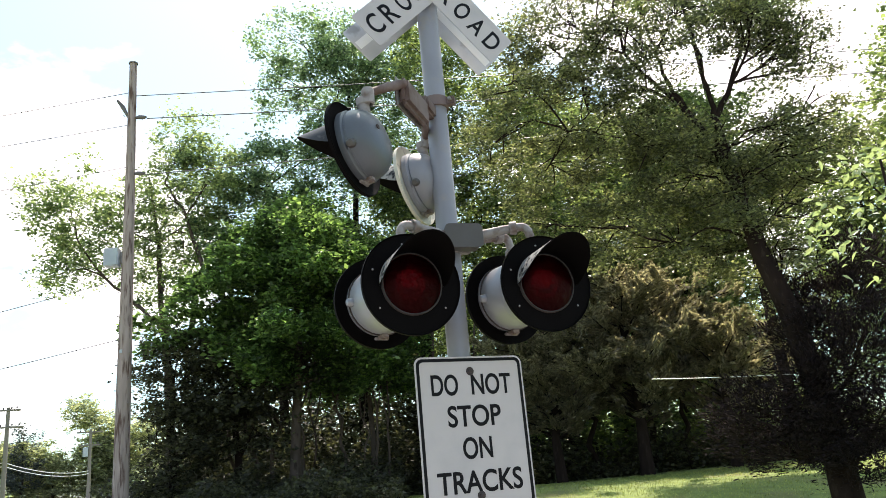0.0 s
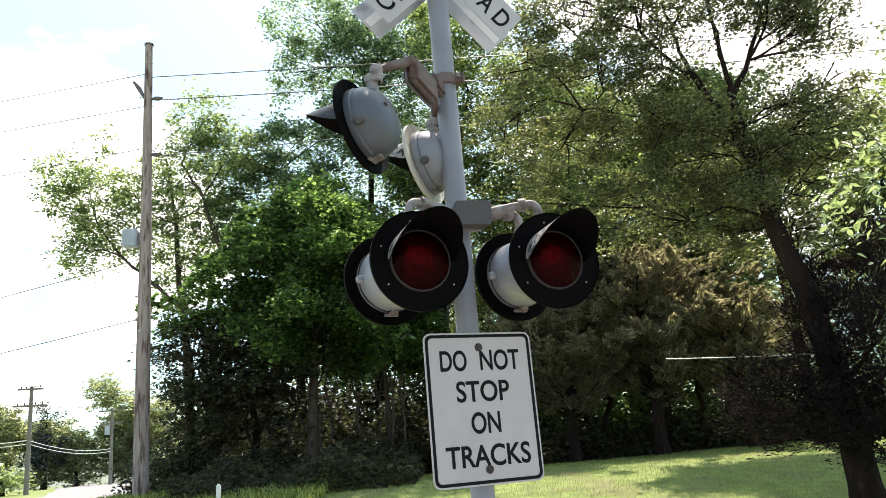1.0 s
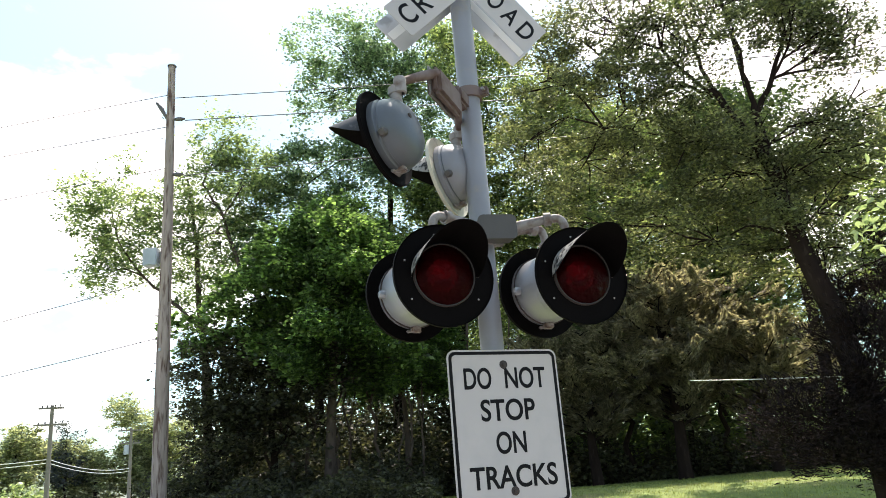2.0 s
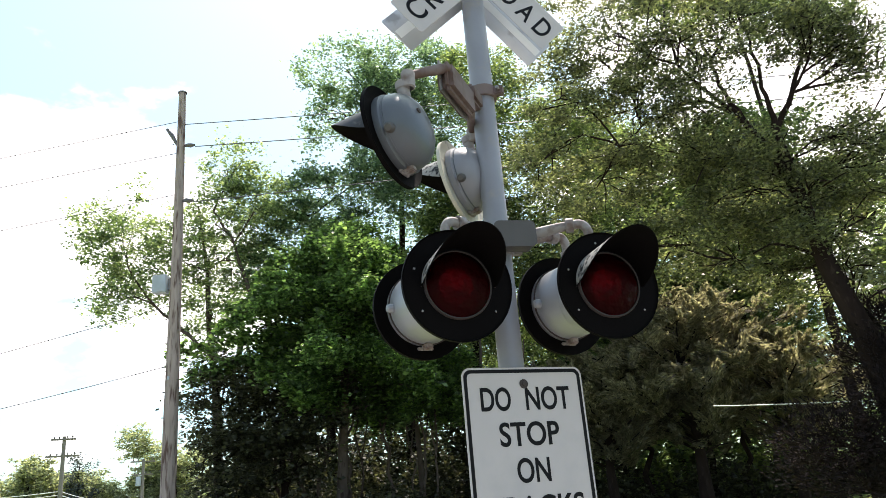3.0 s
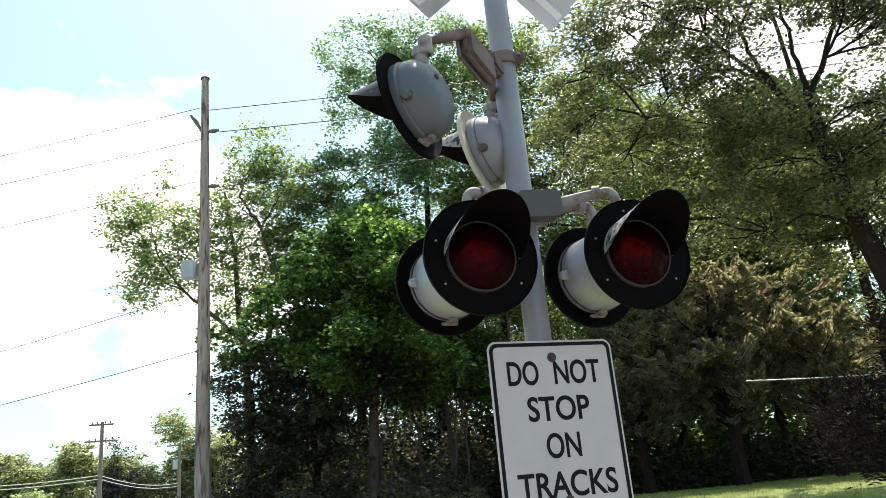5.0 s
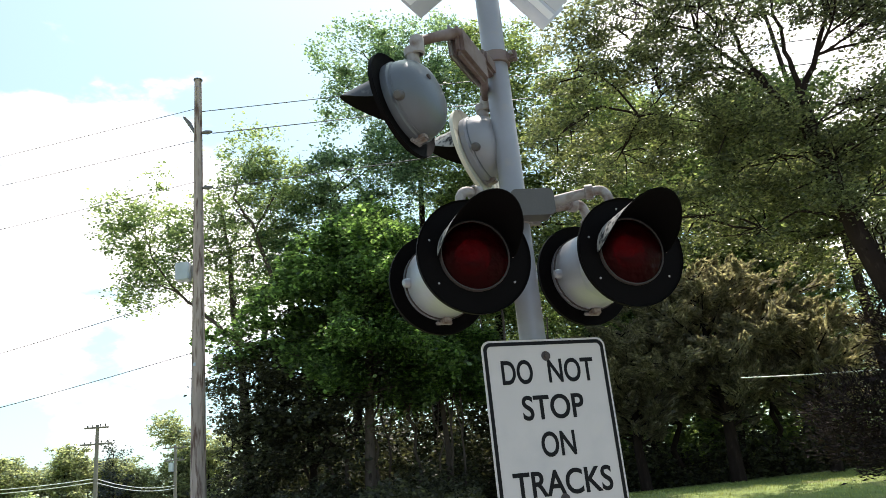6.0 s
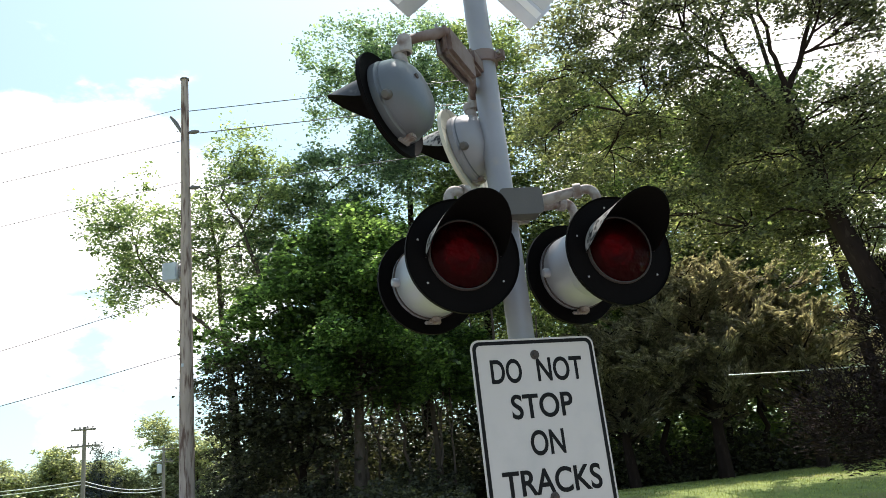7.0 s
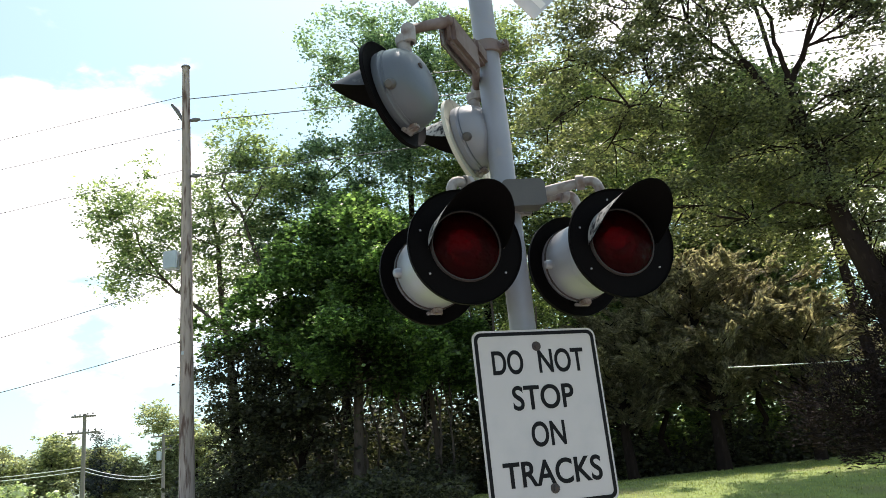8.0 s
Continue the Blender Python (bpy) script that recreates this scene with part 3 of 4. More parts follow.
def far_pole(x, y, top, arms):
    g = gz(x, y)
    p = thing("utility_pole", pose(x, y, g), "distant grey wooden utility pole with crossarms", "utility pole", "distant utility poles")
    part("pole", tube([(0, 0, -0.3), (0, 0, top - g)], [0.22, 0.15], 10), FARWOOD, p)
    for dz, w in arms:
        part("crossarm", block(w, 0.14, 0.15, pose(0, -0.15, top - g - dz, 0, 0, 20), 0.02), FARWOOD, p)
        for s in (-0.45, -0.2, 0.2, 0.45):
            part("insulator", lathe([(0.03, 0), (0.07, 0.08), (0.05, 0.2), (0, 0.22)], 8, pose(s * w * 0.94, -0.15 - 0.15 * s, top - g - dz + 0.07)), PORCELAIN, p)
    return p


far_pole(-36.9, 61.3, 10.4, ((0.25, 2.0), (1.65, 2.6)))
far_pole(-39.6, 82.6, 10.0, ((0.3, 2.6), (1.7, 2.2)))
part("transformer", lathe([(0, -0.5), (0.28, -0.5), (0.28, 0.4), (0.2, 0.48), (0, 0.5)], 12, pose(-39.95, 82.3, 7.6)), BOXGREY).location = (0, 0, 0)
tagged(bpy.data.objects["transformer"], "grey pole-mounted transformer on a distant pole", "transformer")
for z in (5.6, 5.9):
    wire("communication_cable", (-36.9, 61.3, z), (-39.6, 82.6, z - 0.3), 0.5, 0.032, BRIGHTWIRE, "pale sagging communication cable between distant poles")
    wire("communication_cable", (-36.9, 61.3, z), (-52.0, 52.0, z + 0.4), 0.5, 0.032, BRIGHTWIRE, "pale sagging communication cable between distant poles")
wire("guy_wire", (3.62, 9.92, 3.11), (6.4, 9.0, 2.88), 0.02, 0.008, BRIGHTWIRE, "bright sunlit cable strung before the trees", 8)

post = thing("marker_post", pose(-4.3, 9.3, gz(-4.3, 9.3)), "short white plastic marker post in the grass", "marker post")
part("stake", lathe([(0.04, -0.05), (0.04, 0.72), (0.03, 0.76), (0, 0.77)], 14), WHITEPOST, post)


# ---- trees ----
rng = np.random.default_rng(7)


def leaf_mesh(name, centres, size, aspect=0.6, droop=0.0, upright=0.35, along=None, flat=1.0):
    """Many small folded leaves, four corners each, at centres."""
    n = len(centres)
    d = rng.normal(size=(n, 3))
    d[:, 2] = d[:, 2] * upright - droop
    if along is not None:
        d = d * 0.45 + along
    d /= np.linalg.norm(d, axis=1, keepdims=True) + 1e-9
    s = np.cross(d, rng.normal(size=(n, 3)) * 0.75 + np.array([0.0, 0.0, flat]))
    s /= np.linalg.norm(s, axis=1, keepdims=True) + 1e-9
    up = np.cross(s, d)
    L = size * rng.uniform(0.6, 1.3, (n, 1))
    W = L * aspect * 0.5
    fold = up * L * 0.10
    v = np.stack([centres - d * L * 0.5, centres + s * W + fold, centres + d * L * 0.5, centres - s * W + fold], 1).reshape(-1, 3)
    me = bpy.data.meshes.new(name)
    me.vertices.add(n * 4)
    me.vertices.foreach_set("co", v.astype(np.float32).ravel())
    me.loops.add(n * 4)
    me.loops.foreach_set("vertex_index", np.arange(n * 4, dtype=np.int32))
    me.polygons.add(n)
    me.polygons.foreach_set("loop_start", np.arange(0, n * 4, 4, dtype=np.int32))
    me.polygons.foreach_set("loop_total", np.full(n, 4, dtype=np.int32))
    me.update()
    me.validate()
    return me


def clumps(c, r, count, flat=1.0):
    """Points in an uneven shell of an ellipsoid: more of them outside, with bites taken out."""
    d = rng.normal(size=(count, 3))
    d /= np.linalg.norm(d, axis=1, keepdims=True)
    rad = rng.uniform(0.25, 1.0, (count, 1)) ** 0.45
    lump = 1 + 0.28 * np.sin(d[:, :1] * 5 + c[0]) * np.cos(d[:, 1:2] * 4 + c[1]) + 0.18 * np.sin(d[:, 2:] * 9 + c[2])
    return np.array(c) + d * rad * lump * np.array([r[0], r[0], r[1] * flat])


def scatter_masses(c, r, h, n, mr, mh):
    """Small foliage masses set about the shell of a crown, flat ones in layers."""
    out = []
    for i in range(n):
        f = (i + 0.5) / n
        a = i * 2.39996
        w = math.sqrt(max(0.05, 1 - (2 * f - 1) ** 2)) * (0.55 + 0.45 * rng.random())
        k = 0.7 + 0.6 * rng.random()
        out.append((c[0] + math.cos(a) * r * w, c[1] + math.sin(a) * r * w * 0.8, c[2] + h * (2 * f - 1), mr * k, mh * k))
    return out


def wavy(points, n=4, amount=0.03):
    """A limb's given points with the bends between them."""
    pts, out = [Vector(p) for p in points], []
    for a, b in zip(pts, pts[1:]):
        for i in range(n):
            j = Vector(rng.normal(size=3)) * amount * (b - a).length * (i > 0)
            out.append(a.lerp(b, i / n) + j)
    return out + [pts[-1]]


def limb_path(a, b, bend=0.12, n=7):
    a, b = Vector(a), Vector(b)
    L = (b - a).length
    side = Vector(rng.normal(size=3)) * bend * L
    out = []
    for i in range(n + 1):
        t = i / n
        p = a.lerp(b, t) + side * math.sin(t * math.pi) * 0.6 + Vector((0, 0, 1)) * math.sin(t * math.pi) * L * 0.06
        p += Vector(rng.normal(size=3)) * L * 0.012
        out.append(p)
    out[0], out[-1] = a, b
    return out


def tree(label, base, blobs, leaf, bark, size, per_m3, girth=0.22, per_clump=26, spread=0.28, aspect=0.6, trunk=None, limbs=(), droop=0.0, twigs=5, category="tree", group="", outward=False, kinds="tree", limb_g=0.45):
    """Trunk, a limb to every mass of the crown with its twigs, and the crown's leaves. Blobs: (x, y, z, radius, half height)."""
    bx, by = base
    bz = gz(bx, by)
    root = Vector((bx, by, bz))
    t = thing(kinds, pose(bx, by, bz), label, category, group)
    top = max(b[2] for b in blobs)
    cx, cy = sum(b[0] for b in blobs) / len(blobs), sum(b[1] for b in blobs) / len(blobs)
    if trunk is None:
        h = (top - bz) * 0.92
        trunk = [(bx + (cx - bx) * f ** 1.5 + rng.normal() * 0.12 * f, by + (cy - by) * f ** 1.5 + rng.normal() * 0.12 * f, bz + h * f - 0.15 * (f == 0)) for f in (0, 0.12, 0.28, 0.45, 0.62, 0.8, 1.0)]
    tr = [Vector(p) - root for p in trunk]
    k = len(tr)
    part("trunk", tube(tr, [girth * (1.25 if i == 0 else 1 - 0.82 * i / (k - 1)) for i in range(k)], 12), bark, t)
    for pts, g0, g1 in limbs:
        q = [p - root for p in wavy(pts)]
        part("limb", tube(q, [g0 + (g1 - g0) * i / (len(q) - 1) for i in range(len(q))], 8), bark, t)
    nodes = [(p, girth * (1 - 0.8 * i / (k - 1)) * limb_g) for i, p in enumerate(tr)]
    for pts, g0, g1 in limbs:
        nodes += [(Vector(p) - root, g0 * 0.3) for p in pts[1:]]
    centres, ways = [], []
    for b in blobs:
        c = Vector(b[:3])
        start, g = min(nodes, key=lambda q: (q[0] + root - c).length + 1.5 * max(0, (q[0] + root).z - c.z + 0.4))
        path = limb_path(start, c - root)
        v, f = tube_data(path, [g * (1 - 0.75 * i / 7) + 0.008 for i in range(8)], 6)
        for _ in range(twigs):
            e = Vector(clumps(b[:3], b[3:5], 1)[0]) - root
            o = path[3 + int(rng.integers(0, 5))]
            v2, f2 = tube_data(limb_path(o, e, 0.15, 4), [g * 0.3 + 0.006, g * 0.22 + 0.005, 0.014, 0.009, 0.005], 5)
            f += [tuple(i + len(v) for i in ff) for ff in f2]
            v += v2
        part("limb", mesh_of("limb", v, f), bark, t)
        vol = 4.19 * b[3] * b[3] * b[4]
        nc = max(6, int(vol * per_m3 / per_clump))
        cl = clumps(b[:3], b[3:5], nc)
        wide = np.repeat(rng.uniform(0.55, 1.35, (nc, 1)), per_clump, 0)
        lv = np.repeat(cl, per_clump, 0) + rng.normal(size=(nc * per_clump, 3)) * wide * spread * np.array([1, 1, 0.5])
        if outward:
            way = np.repeat(cl - np.array(b[:3]), per_clump, 0) + np.array([0, 0, 0.25])
            ways.append(way / (np.linalg.norm(way, axis=1, keepdims=True) + 1e-6))
        centres.append(lv)
    allc = np.concatenate(centres) - np.array(root)
    part("crown", leaf_mesh("crown", allc, size, aspect, droop, along=np.concatenate(ways) if outward else None), leaf, t, smooth=False)
    return t


def layered_tree(label, base, low, top, reach, n, leaf, bark, size, aspect, per_m, girth, rise=0.25, droop=0.35, wide=0.30, thick=0.07, crown_pow=0.8, sparse=0.35, centre=(0, 0), tufts=False):
    """A tree whose leaves lie in flat sprays along its boughs. low and top: heights between which the boughs leave the trunk."""
    bx, by = base
    bz = gz(bx, by)
    root = Vector((bx, by, bz))
    t = thing("tree", pose(bx, by, bz), label, "tree")
    h = top - bz
    sway = [Vector((centre[0] * f, centre[1] * f, 0)) + Vector(rng.normal(size=3)) * 0.05 for f in (0, 0.25, 0.5, 0.75, 1)]
    tr = [Vector((0, 0, h * f - 0.1 * (f == 0))) + s for f, s in zip((0, 0.25, 0.5, 0.75, 1), sway)]
    part("trunk", tube(tr, [girth * g for g in (1.2, 0.85, 0.6, 0.38, 0.12)], 10), bark, t)
    pts, ways = [], []
    for i in range(n):
        f = ((i + rng.random()) / n) ** 0.9
        a = i * 2.39996 + rng.normal() * 0.3
        z = (low - bz) + (top - low) * f
        L = reach * max(0.14, (1 - f ** 2.2)) ** crown_pow * (1 - sparse + 2 * sparse * rng.random()) * (0.75 + 0.25 * min(1, f * 5))
        q = min(4, max(0, z / h * 4))
        o = tr[int(q)].lerp(tr[min(4, int(q) + 1)], q - int(q))
        d = Vector((math.cos(a), math.sin(a), 0))
        bough = [o + d * L * s + Vector((0, 0, L * (rise * s - droop * s * s))) + Vector(rng.normal(size=3)) * 0.03 * L * s for s in (0, 0.25, 0.5, 0.75, 1)]
        part("bough", tube(bough, [girth * 0.22 * (1 - 0.8 * s) * (1 - 0.6 * f) + 0.005 for s in (0, 0.25, 0.5, 0.75, 1)], 5), bark, t)
        m = max(30, int(per_m * L))
        s = rng.uniform(0.22, 1.06, m)
        bp = np.array([tuple(p) for p in bough])
        k = np.clip((s * 4).astype(int), 0, 3)
        w = (s * 4 - k)[:, None]
        p = bp[k] * (1 - w) + bp[k + 1] * w
        side = np.array([-d.y, d.x, 0])
        lat = rng.normal(size=(m, 1)) * wide * (0.35 + 0.65 * np.sin(np.clip(s, 0, 1) * 2.6))[:, None]
        teeth = 0.55 + 0.45 * np.sin(s * 26 * L + i)[:, None]
        p = p + side * lat * teeth + np.array([0, 0, 1.0]) * rng.normal(size=(m, 1)) * thick - np.array([0, 0, 0.25]) * np.abs(lat)
        way = np.array([d.x, d.y, 0.1]) * 0.8 + side * np.sign(lat) * 0.7
        if tufts:                       # sprays gather into pointed tufts along the bough
            nt = max(3, int(L * 7))
            pick = rng.integers(0, m, nt)
            own = rng.integers(0, nt, m)
            axis = way[pick] + rng.normal(size=(nt, 3)) * 0.35 + np.array([0, 0, 0.45])
            axis /= np.linalg.norm(axis, axis=1, keepdims=True)
            reach_out = rng.uniform(0, 0.42, (m, 1))
            p = p[pick][own] + axis[own] * reach_out + rng.normal(size=(m, 3)) * (0.075 - 0.13 * reach_out).clip(0.015)
            way = axis[own] * 1.1
        pts.append(p)
        ways.append(way)
    part("crown", leaf_mesh("crown", np.concatenate(pts), size, aspect, along=np.concatenate(ways)), leaf, t, smooth=False)
    return t


tree("tall lacy elm with thin light green crown behind the utility pole", (-9.0, 21.5), [(-11.4, 19.2, 10.8, 1.4, 1.6), (-11.8, 19.7, 9.1, 1.1, 1.0), (-10.1, 20.1, 10.4, 1.1, 1.8), (-8.1, 19.6, 13.2, 1.0, 1.3), (-7.6, 20.3, 12.0, 1.4, 1.4), (-9.2, 20.9, 8.9, 1.1, 1.2), (-8.9, 20.2, 11.6, 1.0, 1.0), (-8.4, 20.7, 10.4, 1.2, 1.1)],
     ELM, PALEBARK, 0.13, 400, 0.2, 70, 0.25, twigs=8,
     limbs=(([(-8.2, 20.6, 6.2), (-8.6, 20.2, 6.85), (-9.2, 20.0, 7.3), (-9.8, 20.0, 7.9), (-10.6, 19.8, 8.7)], 0.11, 0.04), ([(-8.3, 20.9, 7.0), (-7.7, 20.3, 9.0), (-8.2, 20.1, 10.8), (-8.9, 20.0, 12.0)], 0.10, 0.03)))
tree("ash tree with blue-green crown in the row of trees", (-5.6, 22.9), [(-5.3, 20.7, 12.5, 1.4, 1.2), (-3.5, 20.9, 12.8, 1.2, 1.4), (-6.7, 20.6, 12.0, 1.0, 1.4), (-5.0, 21.5, 10.6, 1.8, 1.4), (-7.6, 21.3, 10.2, 1.2, 1.2)],
     ASH, BARK, 0.135, 410, 0.22, 95, 0.24)
tree("tallest tree of the row with airy crown", (-3.2, 25.3), [(-4.2, 20.6, 17.2, 1.7, 1.3), (-3.0, 21.4, 16.1, 1.9, 1.4), (-5.1, 21.3, 15.8, 1.2, 0.9), (-2.3, 22.2, 15.0, 1.7, 1.8), (-1.4, 21.2, 17.2, 1.6, 1.4), (-0.2, 21.4, 16.2, 1.5, 1.4), (-1.6, 22.5, 12.8, 2.0, 1.6), (-3.4, 22.0, 13.8, 1.5, 1.2)],
     ASH, BARK, 0.135, 260, 0.28, 85, 0.26, twigs=8)
layered_tree("dense maple with bright green sunlit top", (-4.3, 17.4), 4.4, 9.5, 2.7, 100, MAPLE, PALEBARK, 0.14, 0.75, 400, 0.16, rise=0.35, droop=0.35, wide=0.36, thick=0.14, crown_pow=0.7, sparse=0.6, centre=(0.4, -0.8))
layered_tree("young maple beside the larger one", (-2.3, 18.8), 4.2, 8.0, 1.9, 50, MAPLE, PALEBARK, 0.14, 0.75, 480, 0.10, rise=0.35, droop=0.35, wide=0.34, thick=0.14)
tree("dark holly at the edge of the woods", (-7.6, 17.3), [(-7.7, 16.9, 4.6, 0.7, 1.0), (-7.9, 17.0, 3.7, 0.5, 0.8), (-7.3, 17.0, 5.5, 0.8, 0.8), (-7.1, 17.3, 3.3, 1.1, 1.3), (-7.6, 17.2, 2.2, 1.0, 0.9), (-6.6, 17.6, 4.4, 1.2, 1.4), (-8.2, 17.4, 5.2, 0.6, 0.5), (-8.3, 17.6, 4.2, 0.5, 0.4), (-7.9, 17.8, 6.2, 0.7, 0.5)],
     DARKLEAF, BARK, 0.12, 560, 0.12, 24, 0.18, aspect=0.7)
# shade on this tree lies in the DARKLEAF colour
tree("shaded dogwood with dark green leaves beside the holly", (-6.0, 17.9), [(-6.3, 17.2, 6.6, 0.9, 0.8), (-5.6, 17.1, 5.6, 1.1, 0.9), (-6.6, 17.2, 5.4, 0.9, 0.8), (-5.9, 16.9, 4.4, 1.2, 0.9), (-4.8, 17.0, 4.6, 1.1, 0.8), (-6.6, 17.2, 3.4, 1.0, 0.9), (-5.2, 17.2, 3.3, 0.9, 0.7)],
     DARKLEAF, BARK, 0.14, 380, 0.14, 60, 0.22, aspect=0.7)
tree("large broad tree behind the mast with mixed green leaves", (-1.1, 22.5), [(-0.3, 20.7, 11.3, 1.7, 1.6), (1.4, 19.8, 13.3, 1.5, 1.8), (1.7, 20.9, 10.5, 1.5, 1.6), (0.5, 18.9, 15.0, 1.3, 1.4), (-1.5, 21.2, 9.7, 1.7, 1.8), (0.3, 21.7, 8.1, 1.9, 1.8), (3.4, 19.8, 12.6, 1.8, 1.9), (3.2, 20.4, 9.4, 1.8, 1.8)],
     WOODS, BARK, 0.13, 440, 0.26, 110, 0.27)
tree("broad tree in the row behind the leaning one", (7.0, 27.5), [(5.5, 25.0, 14.4, 1.9, 1.6), (7.3, 25.2, 13.5, 1.9, 1.7), (6.0, 25.6, 11.4, 2.1, 1.7), (8.8, 25.7, 12.2, 1.9, 1.6), (10.2, 25.9, 10.4, 1.9, 1.6), (8.0, 25.4, 9.7, 2.0, 1.5), (11.6, 25.9, 11.8, 1.8, 1.5)],
     WOODS, BARK, 0.17, 260, 0.24, 110, 0.31)
# the last four masses are unseen, set high to throw shade on the lawn
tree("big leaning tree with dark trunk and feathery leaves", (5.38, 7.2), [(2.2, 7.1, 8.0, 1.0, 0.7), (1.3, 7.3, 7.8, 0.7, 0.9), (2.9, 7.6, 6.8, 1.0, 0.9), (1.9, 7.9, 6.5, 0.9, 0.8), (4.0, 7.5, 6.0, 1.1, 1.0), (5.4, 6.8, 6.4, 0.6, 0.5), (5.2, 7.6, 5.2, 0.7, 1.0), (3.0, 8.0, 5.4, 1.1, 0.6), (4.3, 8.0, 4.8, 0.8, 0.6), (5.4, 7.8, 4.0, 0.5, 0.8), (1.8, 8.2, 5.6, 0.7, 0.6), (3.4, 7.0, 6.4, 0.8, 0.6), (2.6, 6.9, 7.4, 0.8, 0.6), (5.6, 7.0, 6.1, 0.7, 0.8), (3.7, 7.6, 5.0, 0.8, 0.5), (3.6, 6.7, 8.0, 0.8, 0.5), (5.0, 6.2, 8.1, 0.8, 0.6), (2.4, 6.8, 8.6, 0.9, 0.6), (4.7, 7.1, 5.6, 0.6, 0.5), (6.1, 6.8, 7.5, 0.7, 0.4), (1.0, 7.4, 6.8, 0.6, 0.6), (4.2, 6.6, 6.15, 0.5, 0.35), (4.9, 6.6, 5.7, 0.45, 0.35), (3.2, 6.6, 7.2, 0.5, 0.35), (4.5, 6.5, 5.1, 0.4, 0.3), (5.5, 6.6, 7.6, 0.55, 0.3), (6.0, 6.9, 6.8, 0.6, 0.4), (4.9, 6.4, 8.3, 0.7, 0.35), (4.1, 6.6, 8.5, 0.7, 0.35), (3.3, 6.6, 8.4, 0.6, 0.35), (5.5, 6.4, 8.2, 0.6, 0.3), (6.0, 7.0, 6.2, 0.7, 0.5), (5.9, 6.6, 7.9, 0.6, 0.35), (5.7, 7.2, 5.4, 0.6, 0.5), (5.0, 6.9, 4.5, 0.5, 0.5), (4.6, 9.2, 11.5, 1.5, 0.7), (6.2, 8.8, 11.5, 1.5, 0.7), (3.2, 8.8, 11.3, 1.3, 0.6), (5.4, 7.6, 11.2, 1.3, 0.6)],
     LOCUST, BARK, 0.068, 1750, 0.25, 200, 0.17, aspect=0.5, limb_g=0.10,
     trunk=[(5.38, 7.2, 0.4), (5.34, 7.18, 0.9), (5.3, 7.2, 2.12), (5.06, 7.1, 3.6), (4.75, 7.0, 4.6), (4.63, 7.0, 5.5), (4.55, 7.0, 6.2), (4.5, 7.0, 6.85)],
     limbs=(([(4.5, 7.0, 6.7), (4.47, 6.97, 7.15), (4.43, 6.9, 7.84), (4.25, 6.8, 8.7)], 0.05, 0.016),
            ([(4.5, 7.0, 6.75), (4.84, 6.95, 7.32), (5.13, 6.9, 7.99), (5.32, 6.8, 8.7)], 0.05, 0.016),
            ([(4.57, 7.0, 6.0), (4.22, 6.97, 6.65), (3.9, 6.95, 7.26), (3.72, 6.9, 7.9), (3.6, 6.9, 8.7)], 0.055, 0.016),
            ([(4.25, 7.0, 6.6), (3.75, 6.9, 7.25), (3.22, 6.9, 7.99), (3.16, 6.9, 8.75)], 0.042, 0.013),
            ([(3.9, 6.95, 7.1), (3.5, 6.95, 7.35), (3.1, 6.95, 7.3), (2.55, 7.0, 7.05), (2.2, 7.1, 6.8)], 0.032, 0.008),
            ([(4.75, 7.0, 4.7), (4.4, 7.1, 4.95), (4.1, 7.2, 5.05), (3.7, 7.4, 4.9)], 0.03, 0.008)), twigs=7)
layered_tree("spreading cedar with brownish olive sprays", (5.2, 17.8), 2.7, 6.7, 2.4, 80, CEDAR, BARK, 0.14, 0.30, 680, 0.18, rise=0.62, droop=0.22, wide=0.22, thick=0.09, sparse=0.7, tufts=True)
layered_tree("lower cedar with olive sprays by the lawn", (2.9, 18.2), 2.3, 5.6, 2.0, 62, CEDAR, BARK, 0.14, 0.30, 680, 0.15, rise=0.62, droop=0.22, wide=0.22, thick=0.09, sparse=0.7, tufts=True)
layered_tree("thin brown cedar in the shade", (7.5, 17.2), 2.5, 5.3, 1.8, 48, CEDAR, BARK, 0.14, 0.30, 680, 0.14, rise=0.62, droop=0.22, wide=0.22, thick=0.09, sparse=0.7, tufts=True)
# placed as a shade caster; its last four masses stand above the view
tree("leafy tree added to shade the lawn, its high crown unseen", (8.4, 15.2), [(5.5, 14.3, 8.0, 1.1, 0.8), (6.8, 14.5, 8.7, 1.3, 0.9), (7.9, 14.3, 7.8, 1.2, 0.9), (6.3, 14.0, 9.8, 1.2, 0.8), (7.5, 14.7, 10.2, 1.3, 0.9), (4.9, 14.0, 9.2, 0.9, 0.6), (9.0, 14.7, 8.8, 1.2, 1.0), (7.2, 17.0, 16.6, 1.8, 0.9), (9.2, 16.5, 16.8, 1.8, 0.9), (10.8, 17.4, 16.2, 1.8, 0.9), (8.2, 15.6, 15.8, 1.5, 0.8)],
     WOODS, BARK, 0.14, 600, 0.16, 90, 0.24)
